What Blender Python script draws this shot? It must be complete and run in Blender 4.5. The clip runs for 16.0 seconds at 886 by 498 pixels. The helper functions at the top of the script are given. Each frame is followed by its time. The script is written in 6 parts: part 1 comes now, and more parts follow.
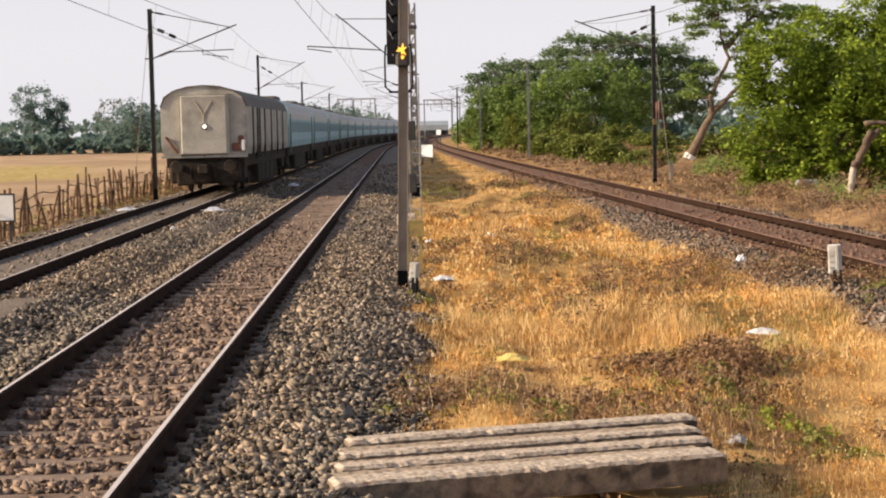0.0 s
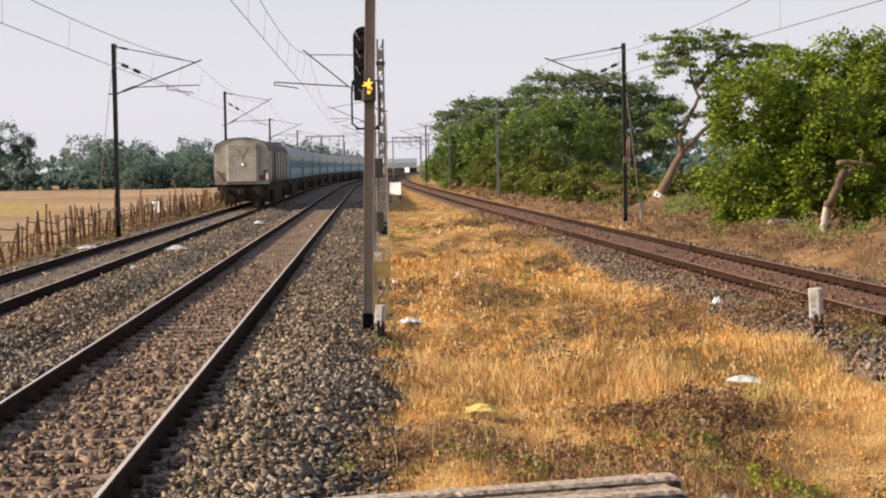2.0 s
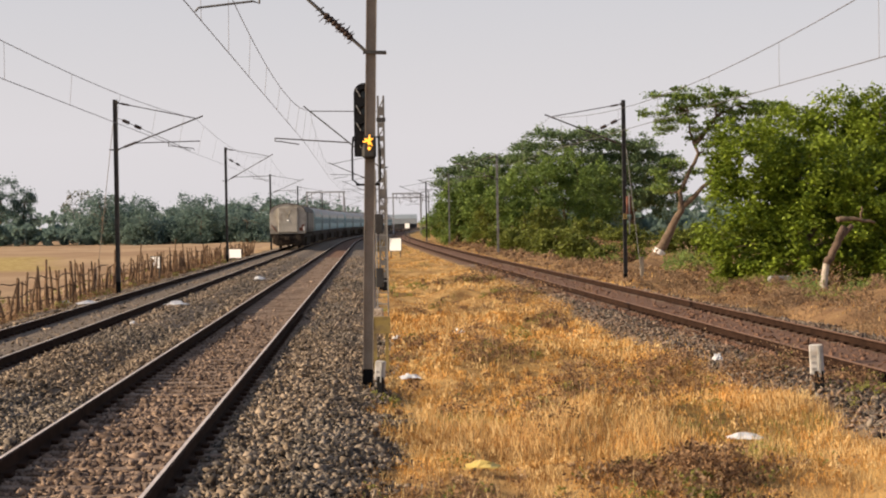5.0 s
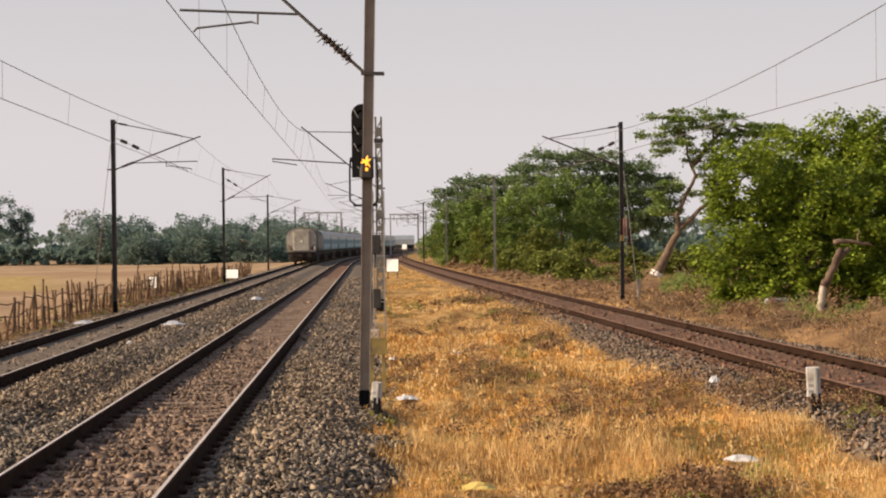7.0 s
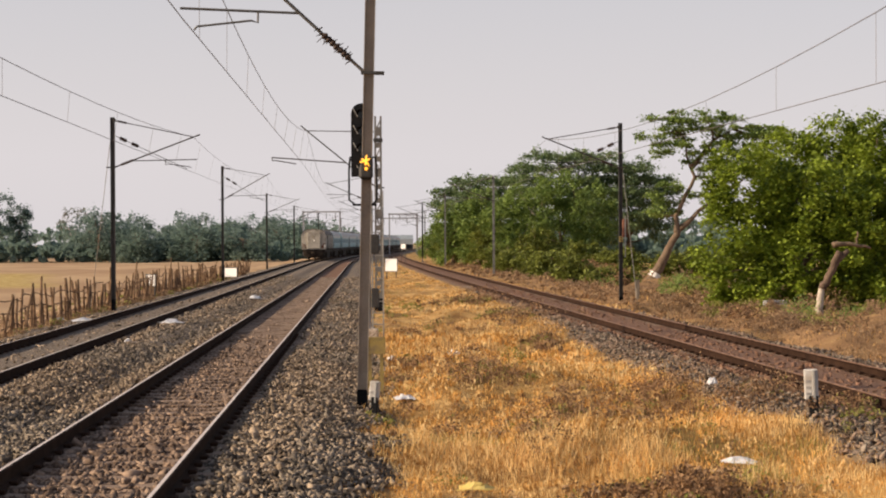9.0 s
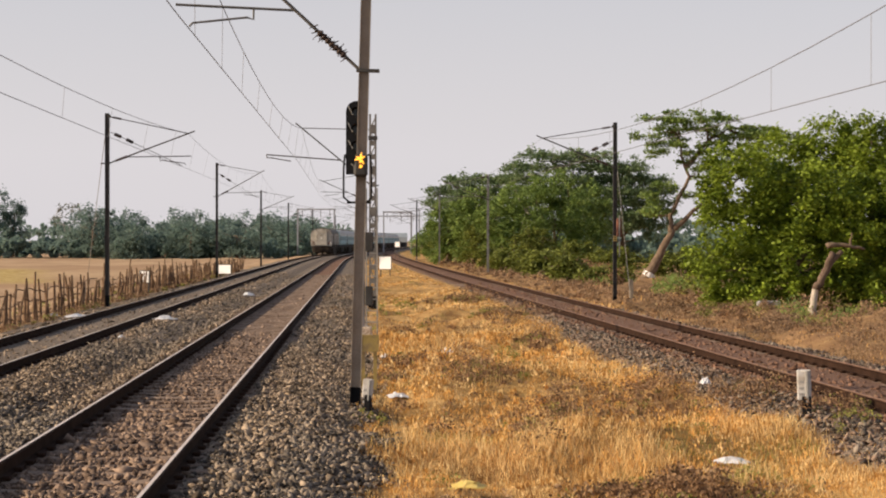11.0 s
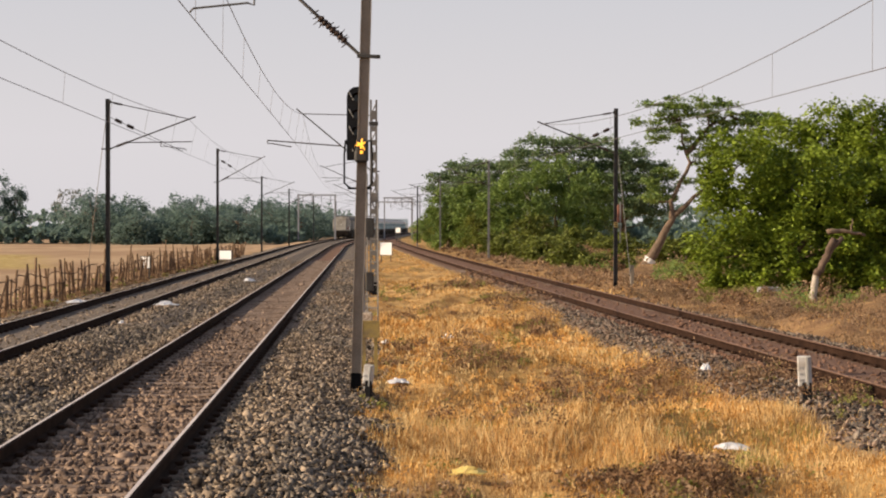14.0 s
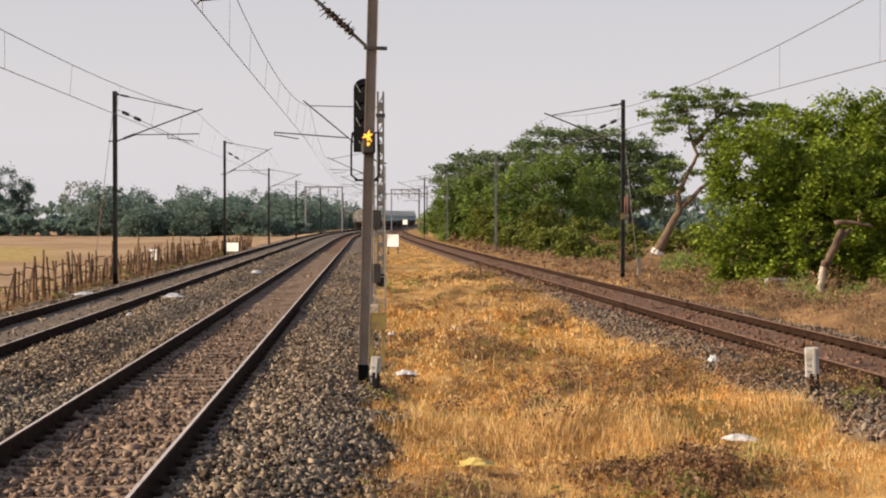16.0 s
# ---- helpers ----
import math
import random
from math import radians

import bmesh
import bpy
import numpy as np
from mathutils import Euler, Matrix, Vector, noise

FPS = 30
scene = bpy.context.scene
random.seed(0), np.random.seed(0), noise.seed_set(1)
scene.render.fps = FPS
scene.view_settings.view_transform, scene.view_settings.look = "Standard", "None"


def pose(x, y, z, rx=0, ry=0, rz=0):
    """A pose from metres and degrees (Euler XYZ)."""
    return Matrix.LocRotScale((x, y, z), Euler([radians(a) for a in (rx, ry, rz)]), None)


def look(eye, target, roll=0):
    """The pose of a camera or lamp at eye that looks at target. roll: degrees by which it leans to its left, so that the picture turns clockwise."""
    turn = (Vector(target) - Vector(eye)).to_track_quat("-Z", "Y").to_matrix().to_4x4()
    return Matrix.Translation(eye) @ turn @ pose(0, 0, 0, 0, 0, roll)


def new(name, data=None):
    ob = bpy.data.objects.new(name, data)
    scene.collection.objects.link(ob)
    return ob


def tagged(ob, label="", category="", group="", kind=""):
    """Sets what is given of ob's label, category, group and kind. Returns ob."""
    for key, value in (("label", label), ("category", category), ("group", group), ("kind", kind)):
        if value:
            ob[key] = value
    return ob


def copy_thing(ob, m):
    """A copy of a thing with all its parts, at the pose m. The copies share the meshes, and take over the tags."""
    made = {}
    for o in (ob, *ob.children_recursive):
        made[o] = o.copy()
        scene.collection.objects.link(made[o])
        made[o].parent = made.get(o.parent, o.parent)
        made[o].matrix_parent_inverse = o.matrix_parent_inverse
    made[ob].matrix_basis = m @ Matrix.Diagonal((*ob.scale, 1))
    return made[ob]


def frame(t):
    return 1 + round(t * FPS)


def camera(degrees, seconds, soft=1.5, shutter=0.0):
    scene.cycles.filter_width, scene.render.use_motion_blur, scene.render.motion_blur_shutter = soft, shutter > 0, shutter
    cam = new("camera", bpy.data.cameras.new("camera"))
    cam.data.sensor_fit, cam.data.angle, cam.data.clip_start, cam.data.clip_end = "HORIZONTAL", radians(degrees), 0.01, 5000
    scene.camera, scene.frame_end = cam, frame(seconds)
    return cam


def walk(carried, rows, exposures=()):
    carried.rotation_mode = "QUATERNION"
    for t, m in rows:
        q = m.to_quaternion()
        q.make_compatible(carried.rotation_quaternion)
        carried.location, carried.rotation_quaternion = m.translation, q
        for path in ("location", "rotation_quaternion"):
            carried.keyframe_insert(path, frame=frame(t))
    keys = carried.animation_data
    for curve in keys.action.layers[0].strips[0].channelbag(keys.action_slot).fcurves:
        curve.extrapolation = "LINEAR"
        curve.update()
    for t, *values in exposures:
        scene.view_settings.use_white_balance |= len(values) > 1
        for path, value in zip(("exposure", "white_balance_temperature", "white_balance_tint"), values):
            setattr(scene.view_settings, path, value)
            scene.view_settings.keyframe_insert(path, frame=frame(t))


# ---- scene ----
# ---- camera ----
cam = camera(29.32, 16.0, soft=2.0)
EYE = 2.28
ROWS = [
    (0.0, -0.98, 85.907, 1.247, 1.147),
    (0.5, -0.10, 86.208, 1.322, 0.841),
    (1.0, 0.00, 86.517, 1.164, 0.711),
    (1.5, 0.00, 86.845, 1.068, 0.335),
    (2.0, 0.00, 87.155, 0.999, 0.090),
    (2.5, 0.00, 87.396, 0.970, 0.047),
    (3.0, 0.00, 87.642, 1.021, 0.087),
    (3.5, 0.00, 87.958, 1.009, 0.098),
    (4.0, 0.00, 88.364, 0.989, 0.115),
    (6.5, 0.00, 89.647, 0.752, 0.002),
    (7.0, 0.00, 89.759, 0.700, -0.000),
    (7.5, 0.00, 89.884, 0.667, 0.052),
    (8.0, 0.00, 89.998, 0.601, 0.060),
    (8.5, 0.00, 89.920, 0.444, -0.012),
    (9.0, 0.00, 89.756, 0.320, -0.040),
    (11.5, 0.00, 89.665, -0.118, -0.287),
    (12.0, 0.00, 89.588, -0.138, -0.336),
    (12.5, 0.00, 89.442, -0.151, -0.368),
    (13.0, 0.00, 89.323, -0.165, -0.373),
    (13.5, 0.00, 89.334, -0.147, -0.347),
    (14.0, 0.00, 89.220, -0.104, -0.212),
    (14.5, 0.00, 89.159, -0.027, -0.177),
    (15.0, 0.00, 89.059, -0.007, -0.171),
    (15.5, 0.00, 89.015, -0.042, -0.126),
    (16.0, 0.00, 88.941, -0.028, 0.027),
]

walk(cam, [(t, pose(0, y, EYE, rx, ry, rz)) for t, y, rx, ry, rz in ROWS],
     [(0.0, 0.44, 6400, 10), (0.5, 0.40, 6400, 10), (1.5, 0.35, 6330, 10), (2.5, 0.34, 6250, 10), (3.0, 0.27, 6250, 10), (4.0, 0.21, 6350, 10), (6.5, 0.17, 6750, 12), (7.3, 0.17, 6750, 12), (8.0, 0.11, 7100, 12), (8.6, 0.16, 6750, 12), (11.5, 0.16, 6550, 11), (16.0, 0.18, 6550, 11)])

# ---- light ----
SUN_EL, SUN_AZ = 24.0, -102.0     # degrees; azimuth from straight ahead, minus is to the left
world = bpy.data.worlds.new("sky")
scene.world = world
world.use_nodes = True
wn, wl = world.node_tree.nodes, world.node_tree.links
wn.clear()
sky = wn.new("ShaderNodeTexSky")
sky.sky_type = "NISHITA"
sky.sun_disc = False
sky.sun_elevation = radians(SUN_EL)
sky.sun_rotation = radians(SUN_AZ)
sky.air_density, sky.dust_density, sky.ozone_density = 1.0, 2.5, 1.5
haze = wn.new("ShaderNodeRGB")
haze.outputs[0].default_value = (6.62, 6.36, 6.58, 1)
mixw = wn.new("ShaderNodeMix")
mixw.data_type = "RGBA"
# haze is thick towards the horizon and thins out overhead
wtc = wn.new("ShaderNodeTexCoord")
wsep = wn.new("ShaderNodeSeparateXYZ")
wmap = wn.new("ShaderNodeMapRange")
wmap.inputs[1].default_value, wmap.inputs[2].default_value = 0.05, 0.45
wmap.inputs[3].default_value, wmap.inputs[4].default_value = 0.93, 0.15
wl.new(wtc.outputs["Generated"], wsep.inputs[0])
wl.new(wsep.outputs[2], wmap.inputs[0])
wl.new(wmap.outputs[0], mixw.inputs[0])
bg = wn.new("ShaderNodeBackground")
bg.inputs[1].default_value = 0.1
wout = wn.new("ShaderNodeOutputWorld")
wl.new(sky.outputs[0], mixw.inputs[6])
wl.new(haze.outputs[0], mixw.inputs[7])
wl.new(mixw.outputs[2], bg.inputs[0])
wl.new(bg.outputs[0], wout.inputs[0])
sun_data = bpy.data.lights.new("sun", "SUN")
sun_data.energy, sun_data.angle, sun_data.color = 5.0, radians(1.0), (1.0, 0.81, 0.58)
sun = new("sun", sun_data)
_a, _e = radians(SUN_AZ), radians(SUN_EL)
sun.matrix_world = look((0, 0, 0), (-math.sin(_a) * math.cos(_e), -math.cos(_a) * math.cos(_e), -math.sin(_e)))


# ---- materials ----
def material(name, low, high, rough=0.8, scale=6.0, fine=60.0, bump=0.3, metal=0.0, island=0.0, stain=None, stain_scale=0.6, space="Object", trans=0.0):
    """Two colours mixed by coarse and fine noise, with relief; stain: a third colour in broad blotches; island: how far each loose piece differs."""
    m = bpy.data.materials.new(name)
    m.use_nodes = True
    n, l = m.node_tree.nodes, m.node_tree.links
    b = n["Principled BSDF"]
    tc = n.new("ShaderNodeTexCoord")
    coord = n.new("ShaderNodeNewGeometry").outputs["Position"] if space == "World" else tc.outputs[space]

    def tex(s, detail=4.0):
        t = n.new("ShaderNodeTexNoise")
        t.inputs["Scale"].default_value = s
        t.inputs["Detail"].default_value = detail
        l.new(coord, t.inputs["Vector"])
        return t.outputs["Fac"]
    c, f = tex(scale), tex(fine, 2.0)
    add = n.new("ShaderNodeMath")
    add.operation = "MULTIPLY_ADD"
    l.new(f, add.inputs[0])
    add.inputs[1].default_value = 0.5
    l.new(c, add.inputs[2])
    fac = add.outputs[0]
    if island:
        g = n.new("ShaderNodeNewGeometry")
        ia = n.new("ShaderNodeMath")
        ia.operation = "MULTIPLY_ADD"
        l.new(g.outputs["Random Per Island"], ia.inputs[0])
        ia.inputs[1].default_value = island
        l.new(fac, ia.inputs[2])
        ib = n.new("ShaderNodeMath")
        ib.operation = "SUBTRACT"
        l.new(ia.outputs[0], ib.inputs[0])
        ib.inputs[1].default_value = island / 2
        fac = ib.outputs[0]
    mr = n.new("ShaderNodeMapRange")
    mr.inputs[1].default_value, mr.inputs[2].default_value = 0.45, 1.05
    l.new(fac, mr.inputs[0])
    mx = n.new("ShaderNodeMix")
    mx.data_type = "RGBA"
    mx.inputs[6].default_value, mx.inputs[7].default_value = (*low, 1), (*high, 1)
    l.new(mr.outputs[0], mx.inputs[0])
    col = mx.outputs[2]
    if stain:
        s = tex(stain_scale, 5.0)
        r = n.new("ShaderNodeMapRange")
        r.inputs[1].default_value, r.inputs[2].default_value = 0.47, 0.66
        l.new(s, r.inputs[0])
        m2 = n.new("ShaderNodeMix")
        m2.data_type = "RGBA"
        m2.inputs[7].default_value = (*stain, 1)
        l.new(r.outputs[0], m2.inputs[0])
        l.new(col, m2.inputs[6])
        col = m2.outputs[2]
    l.new(col, b.inputs["Base Color"])
    b.inputs["Roughness"].default_value, b.inputs["Metallic"].default_value = rough, metal
    b.inputs["Specular IOR Level"].default_value = 0.3
    if trans:
        tr = n.new("ShaderNodeBsdfTranslucent")
        ms = n.new("ShaderNodeMixShader")
        ms.inputs[0].default_value = trans
        l.new(col, tr.inputs[0])
        l.new(b.outputs[0], ms.inputs[1])
        l.new(tr.outputs[0], ms.inputs[2])
        l.new(ms.outputs[0], n["Material Output"].inputs[0])
    if bump:
        bn = n.new("ShaderNodeBump")
        bn.inputs["Strength"].default_value = bump
        bn.inputs["Distance"].default_value = 0.02
        l.new(fac, bn.inputs["Height"])
        l.new(bn.outputs[0], b.inputs["Normal"])
    return m


def glowing(name, colour, strength):
    m = material(name, colour, colour, 0.4, bump=0)
    b = m.node_tree.nodes["Principled BSDF"]
    b.inputs["Emission Color"].default_value = (*colour, 1)
    b.inputs["Emission Strength"].default_value = strength
    return m


M_STONE = material("ballast_stone", (0.072, 0.052, 0.036), (0.41, 0.315, 0.228), 0.9, 3, 40, 0.3, island=0.85, space="World")
M_DARK_STONE = material("fresh_grey_stone", (0.05, 0.041, 0.033), (0.32, 0.262, 0.205), 0.85, 3, 40, 0.3, island=0.8, space="World")
M_BROWN_STONE = material("rusty_ballast", (0.08, 0.052, 0.038), (0.345, 0.245, 0.18), 0.9, 3, 40, 0.3, island=0.7, space="World")
M_RUST_STONE = material("red_rusty_ballast", (0.12, 0.065, 0.04), (0.27, 0.15, 0.10), 0.9, 3, 40, 0.3, island=0.4, space="World")
M_RAIL = material("rusted_rail_steel", (0.018, 0.010, 0.007), (0.055, 0.03, 0.02), 0.85, 4, 50, 0.2)
M_HEAD = material("worn_rail_head", (0.56, 0.47, 0.42), (0.78, 0.68, 0.62), 0.45, 3, 60, 0.05, metal=0.1)
M_RUSTHEAD = material("rusty_rail_head", (0.14, 0.075, 0.045), (0.28, 0.16, 0.10), 0.6, 3, 60, 0.1, metal=0.3)
M_SLEEPER = material("stained_concrete", (0.15, 0.105, 0.078), (0.36, 0.265, 0.20), 0.9, 5, 60, 0.3, stain=(0.12, 0.075, 0.05), stain_scale=2.5, space="World")
M_CONCRETE = material("weathered_concrete", (0.38, 0.30, 0.23), (0.74, 0.62, 0.49), 0.92, 18, 130, 0.25, stain=(0.27, 0.19, 0.135), stain_scale=26.0)
# sleeper sides and ends: grime and their shade in one darker colour
M_CONCRETE_GRIME_SHADE = material("grimy_shaded_concrete", (0.10, 0.075, 0.055), (0.34, 0.255, 0.18), 0.95, 12, 90, 0.4, stain=(0.07, 0.055, 0.042), stain_scale=7.0)
# lower sleeper rows: stained concrete with their brown shade in the colour
M_CONCRETE_BROWN = material("shaded_brown_concrete", (0.27, 0.20, 0.14), (0.54, 0.42, 0.31), 0.92, 16, 120, 0.3, stain=(0.19, 0.135, 0.09), stain_scale=18.0)
M_CLEAR = material("dull_clear_plastic", (0.42, 0.39, 0.36), (0.70, 0.68, 0.66), 0.35, 20, 60, 0.4, trans=0.4)
M_GALV = material("dull_galvanised_steel", (0.24, 0.20, 0.16), (0.42, 0.36, 0.30), 0.65, 2, 40, 0.1, metal=0.3)
M_DARK_STEEL = material("dark_painted_steel", (0.035, 0.033, 0.032), (0.085, 0.08, 0.075), 0.6, 3, 50, 0.1, metal=0.2)
M_TUBE = material("weathered_grey_tube", (0.07, 0.066, 0.062), (0.15, 0.14, 0.13), 0.6, 3, 50, 0.1, metal=0.2)
M_LATTICE = material("weathered_grey_lattice_steel", (0.12, 0.11, 0.10), (0.25, 0.235, 0.215), 0.65, 3, 40, 0.1, metal=0.2)
M_PALE_STEEL = material("pale_grey_steel", (0.26, 0.25, 0.24), (0.42, 0.41, 0.39), 0.6, 2, 40, 0.1, metal=0.2)
M_BLACK = material("matt_black_paint", (0.010, 0.010, 0.011), (0.025, 0.025, 0.027), 0.7, 4, 50, 0.1)
M_WIRE = material("weathered_copper_wire", (0.12, 0.11, 0.11), (0.22, 0.20, 0.20), 0.6, 2, 30, 0, metal=0.4)
M_INSUL = material("dull_brown_porcelain", (0.03, 0.02, 0.017), (0.075, 0.05, 0.042), 0.8, 5, 50, 0)
M_WHITE = material("white_paint", (0.68, 0.67, 0.65), (0.84, 0.83, 0.80), 0.6, 3, 40, 0.1)
M_POST = material("grimy_white_paint", (0.40, 0.38, 0.36), (0.66, 0.64, 0.61), 0.7, 5, 40, 0.2, stain=(0.35, 0.30, 0.25), stain_scale=4)
M_SIGN = material("clean_white_board", (0.80, 0.80, 0.80), (0.88, 0.88, 0.88), 0.5, 2, 40, 0)
M_YELLOW = material("faded_yellow_paint", (0.34, 0.24, 0.07), (0.52, 0.39, 0.14), 0.7, 6, 50, 0.1, stain=(0.26, 0.19, 0.10), stain_scale=5)
M_BARK = material("grey_brown_bark", (0.09, 0.06, 0.04), (0.25, 0.18, 0.125), 0.95, 4, 30, 0.8)
M_DARKBARK = material("dark_dead_wood", (0.05, 0.032, 0.024), (0.21, 0.145, 0.105), 0.95, 4, 30, 0.8)
M_PALEBARK = material("bleached_bark", (0.30, 0.24, 0.18), (0.62, 0.55, 0.46), 0.9, 4, 30, 0.6)
M_STICK = material("dry_branch_wood", (0.055, 0.034, 0.022), (0.29, 0.18, 0.105), 0.95, 4, 30, 0.5)
M_LEAF = material("fresh_green_leaves", (0.038, 0.075, 0.009), (0.40, 0.50, 0.058), 0.5, 1.2, 4, 0, island=0.3, trans=0.33, space="World")
M_LEAF_DARK = material("dark_green_leaves", (0.092, 0.152, 0.075), (0.275, 0.355, 0.155), 0.6, 0.6, 3, 0, island=0.35, trans=0.3, space="World")
M_LEAF_MID = material("mid_green_leaves", (0.09, 0.155, 0.042), (0.33, 0.425, 0.105), 0.6, 0.9, 3, 0, island=0.35, trans=0.3, space="World")
# far leaves: distance haze is mixed into the colour, pale and bluish
M_LEAF_FAR = material("hazed_green_leaves", (0.165, 0.235, 0.205), (0.21, 0.29, 0.245), 0.9, 0.15, 2, 0, island=0.1, trans=0.48, space="World")
M_LEAF_GREY = material("greyish_sparse_leaves", (0.16, 0.18, 0.14), (0.26, 0.27, 0.22), 0.8, 0.15, 2, 0, island=0.4, trans=0.2, space="World")
M_SCRUB = material("dry_brown_scrub", (0.19, 0.122, 0.074), (0.44, 0.30, 0.18), 0.85, 0.8, 5, 0, island=0.5, trans=0.25, space="World")
M_WEED = material("dark_brown_dead_weed", (0.11, 0.062, 0.035), (0.37, 0.22, 0.115), 0.9, 0.8, 5, 0, island=0.75, trans=0.15, space="World")
M_GREENSCRUB = material("yellow_green_scrub", (0.15, 0.155, 0.035), (0.34, 0.33, 0.09), 0.8, 0.8, 5, 0, island=0.35, trans=0.25, space="World")
M_GRASS = material("dry_golden_grass", (0.43, 0.21, 0.052), (0.92, 0.56, 0.185), 0.8, 0.55, 3.0, 0, island=0.65, trans=0.3, space="World", stain=(0.27, 0.135, 0.042), stain_scale=0.45)
M_STRAW = material("pale_straw_grass", (0.68, 0.455, 0.19), (0.95, 0.72, 0.37), 0.8, 0.6, 3.0, 0, island=0.5, trans=0.3, space="World")
M_COACH_GREY = material("sooty_grey_coach_paint", (0.34, 0.315, 0.27), (0.54, 0.50, 0.43), 0.55, 1.6, 14, 0.05, stain=(0.25, 0.225, 0.19), stain_scale=1.1)
M_COACH_BLUE = material("dusty_light_blue_coach_paint", (0.24, 0.43, 0.48), (0.36, 0.56, 0.60), 0.5, 1.0, 10, 0.03)
M_COACH_PALE = material("pale_cream_coach_band", (0.52, 0.53, 0.50), (0.66, 0.66, 0.62), 0.5, 1.0, 10, 0.03)
M_ROOF = material("dirty_silver_coach_roof", (0.40, 0.39, 0.38), (0.58, 0.57, 0.56), 0.6, 0.8, 8, 0.05)
M_ROOF_DARK = material("sooty_dark_coach_roof", (0.075, 0.065, 0.055), (0.15, 0.13, 0.11), 0.7, 0.8, 8, 0.05)
M_UNDER = material("oily_underframe", (0.016, 0.013, 0.011), (0.075, 0.058, 0.045), 0.7, 3, 30, 0.2)
M_COACH_GLASS = material("dusty_coach_window", (0.13, 0.235, 0.275), (0.19, 0.30, 0.335), 0.5, 1, 8, 0)
M_FADED = material("faded_ochre_paint", (0.34, 0.30, 0.22), (0.44, 0.39, 0.28), 0.7, 4, 40, 0)
M_LEAF_OLIVE = material("olive_green_leaves", (0.085, 0.105, 0.018), (0.27, 0.30, 0.060), 0.6, 0.5, 3, 0, island=0.6, trans=0.28, space="World")
# bark of the sparse far trees, greyed to carry the haze
M_HAZED_TWIG = material("hazed_grey_bare_twigs", (0.34, 0.31, 0.30), (0.46, 0.43, 0.42), 0.9, 3, 20, 0.1)
M_LIME = material("lime_green_weed_leaves", (0.22, 0.25, 0.03), (0.46, 0.48, 0.08), 0.6, 2, 8, 0, island=0.5, trans=0.35, space="World")
M_GLASS = material("tinted_coach_glass", (0.015, 0.02, 0.025), (0.03, 0.04, 0.045), 0.12, 1, 8, 0)
M_LAMPWHITE = glowing("lit_tail_lamp", (0.95, 0.90, 0.78), 0.5)
M_RUSTY = material("rusty_brown_paint", (0.10, 0.035, 0.022), (0.26, 0.11, 0.07), 0.6, 4, 40, 0.1)
M_AMBER = glowing("lit_amber_lens", (1.0, 0.47, 0.05), 1.3)
M_PLASTIC = material("white_plastic_bag", (0.72, 0.72, 0.74), (0.88, 0.88, 0.90), 0.45, 6, 40, 0.3, trans=0.2)
M_YPLASTIC = material("yellow_plastic_wrapper", (0.70, 0.52, 0.14), (0.86, 0.70, 0.26), 0.45, 6, 40, 0.3, trans=0.2)
M_FARWALL = material("pale_plastered_wall", (0.50, 0.50, 0.51), (0.62, 0.62, 0.63), 0.9, 0.3, 4, 0.1)
M_FARROOF = material("blue_grey_sheet_roof", (0.24, 0.28, 0.31), (0.34, 0.38, 0.41), 0.6, 0.3, 4, 0.1)
M_FARDARK = material("dark_opening", (0.05, 0.055, 0.065), (0.09, 0.095, 0.11), 0.9, 0.3, 4, 0)


for _m in (M_RAIL, M_UNDER, M_BLACK):
    _m.node_tree.nodes["Principled BSDF"].inputs["Specular IOR Level"].default_value = 0.05


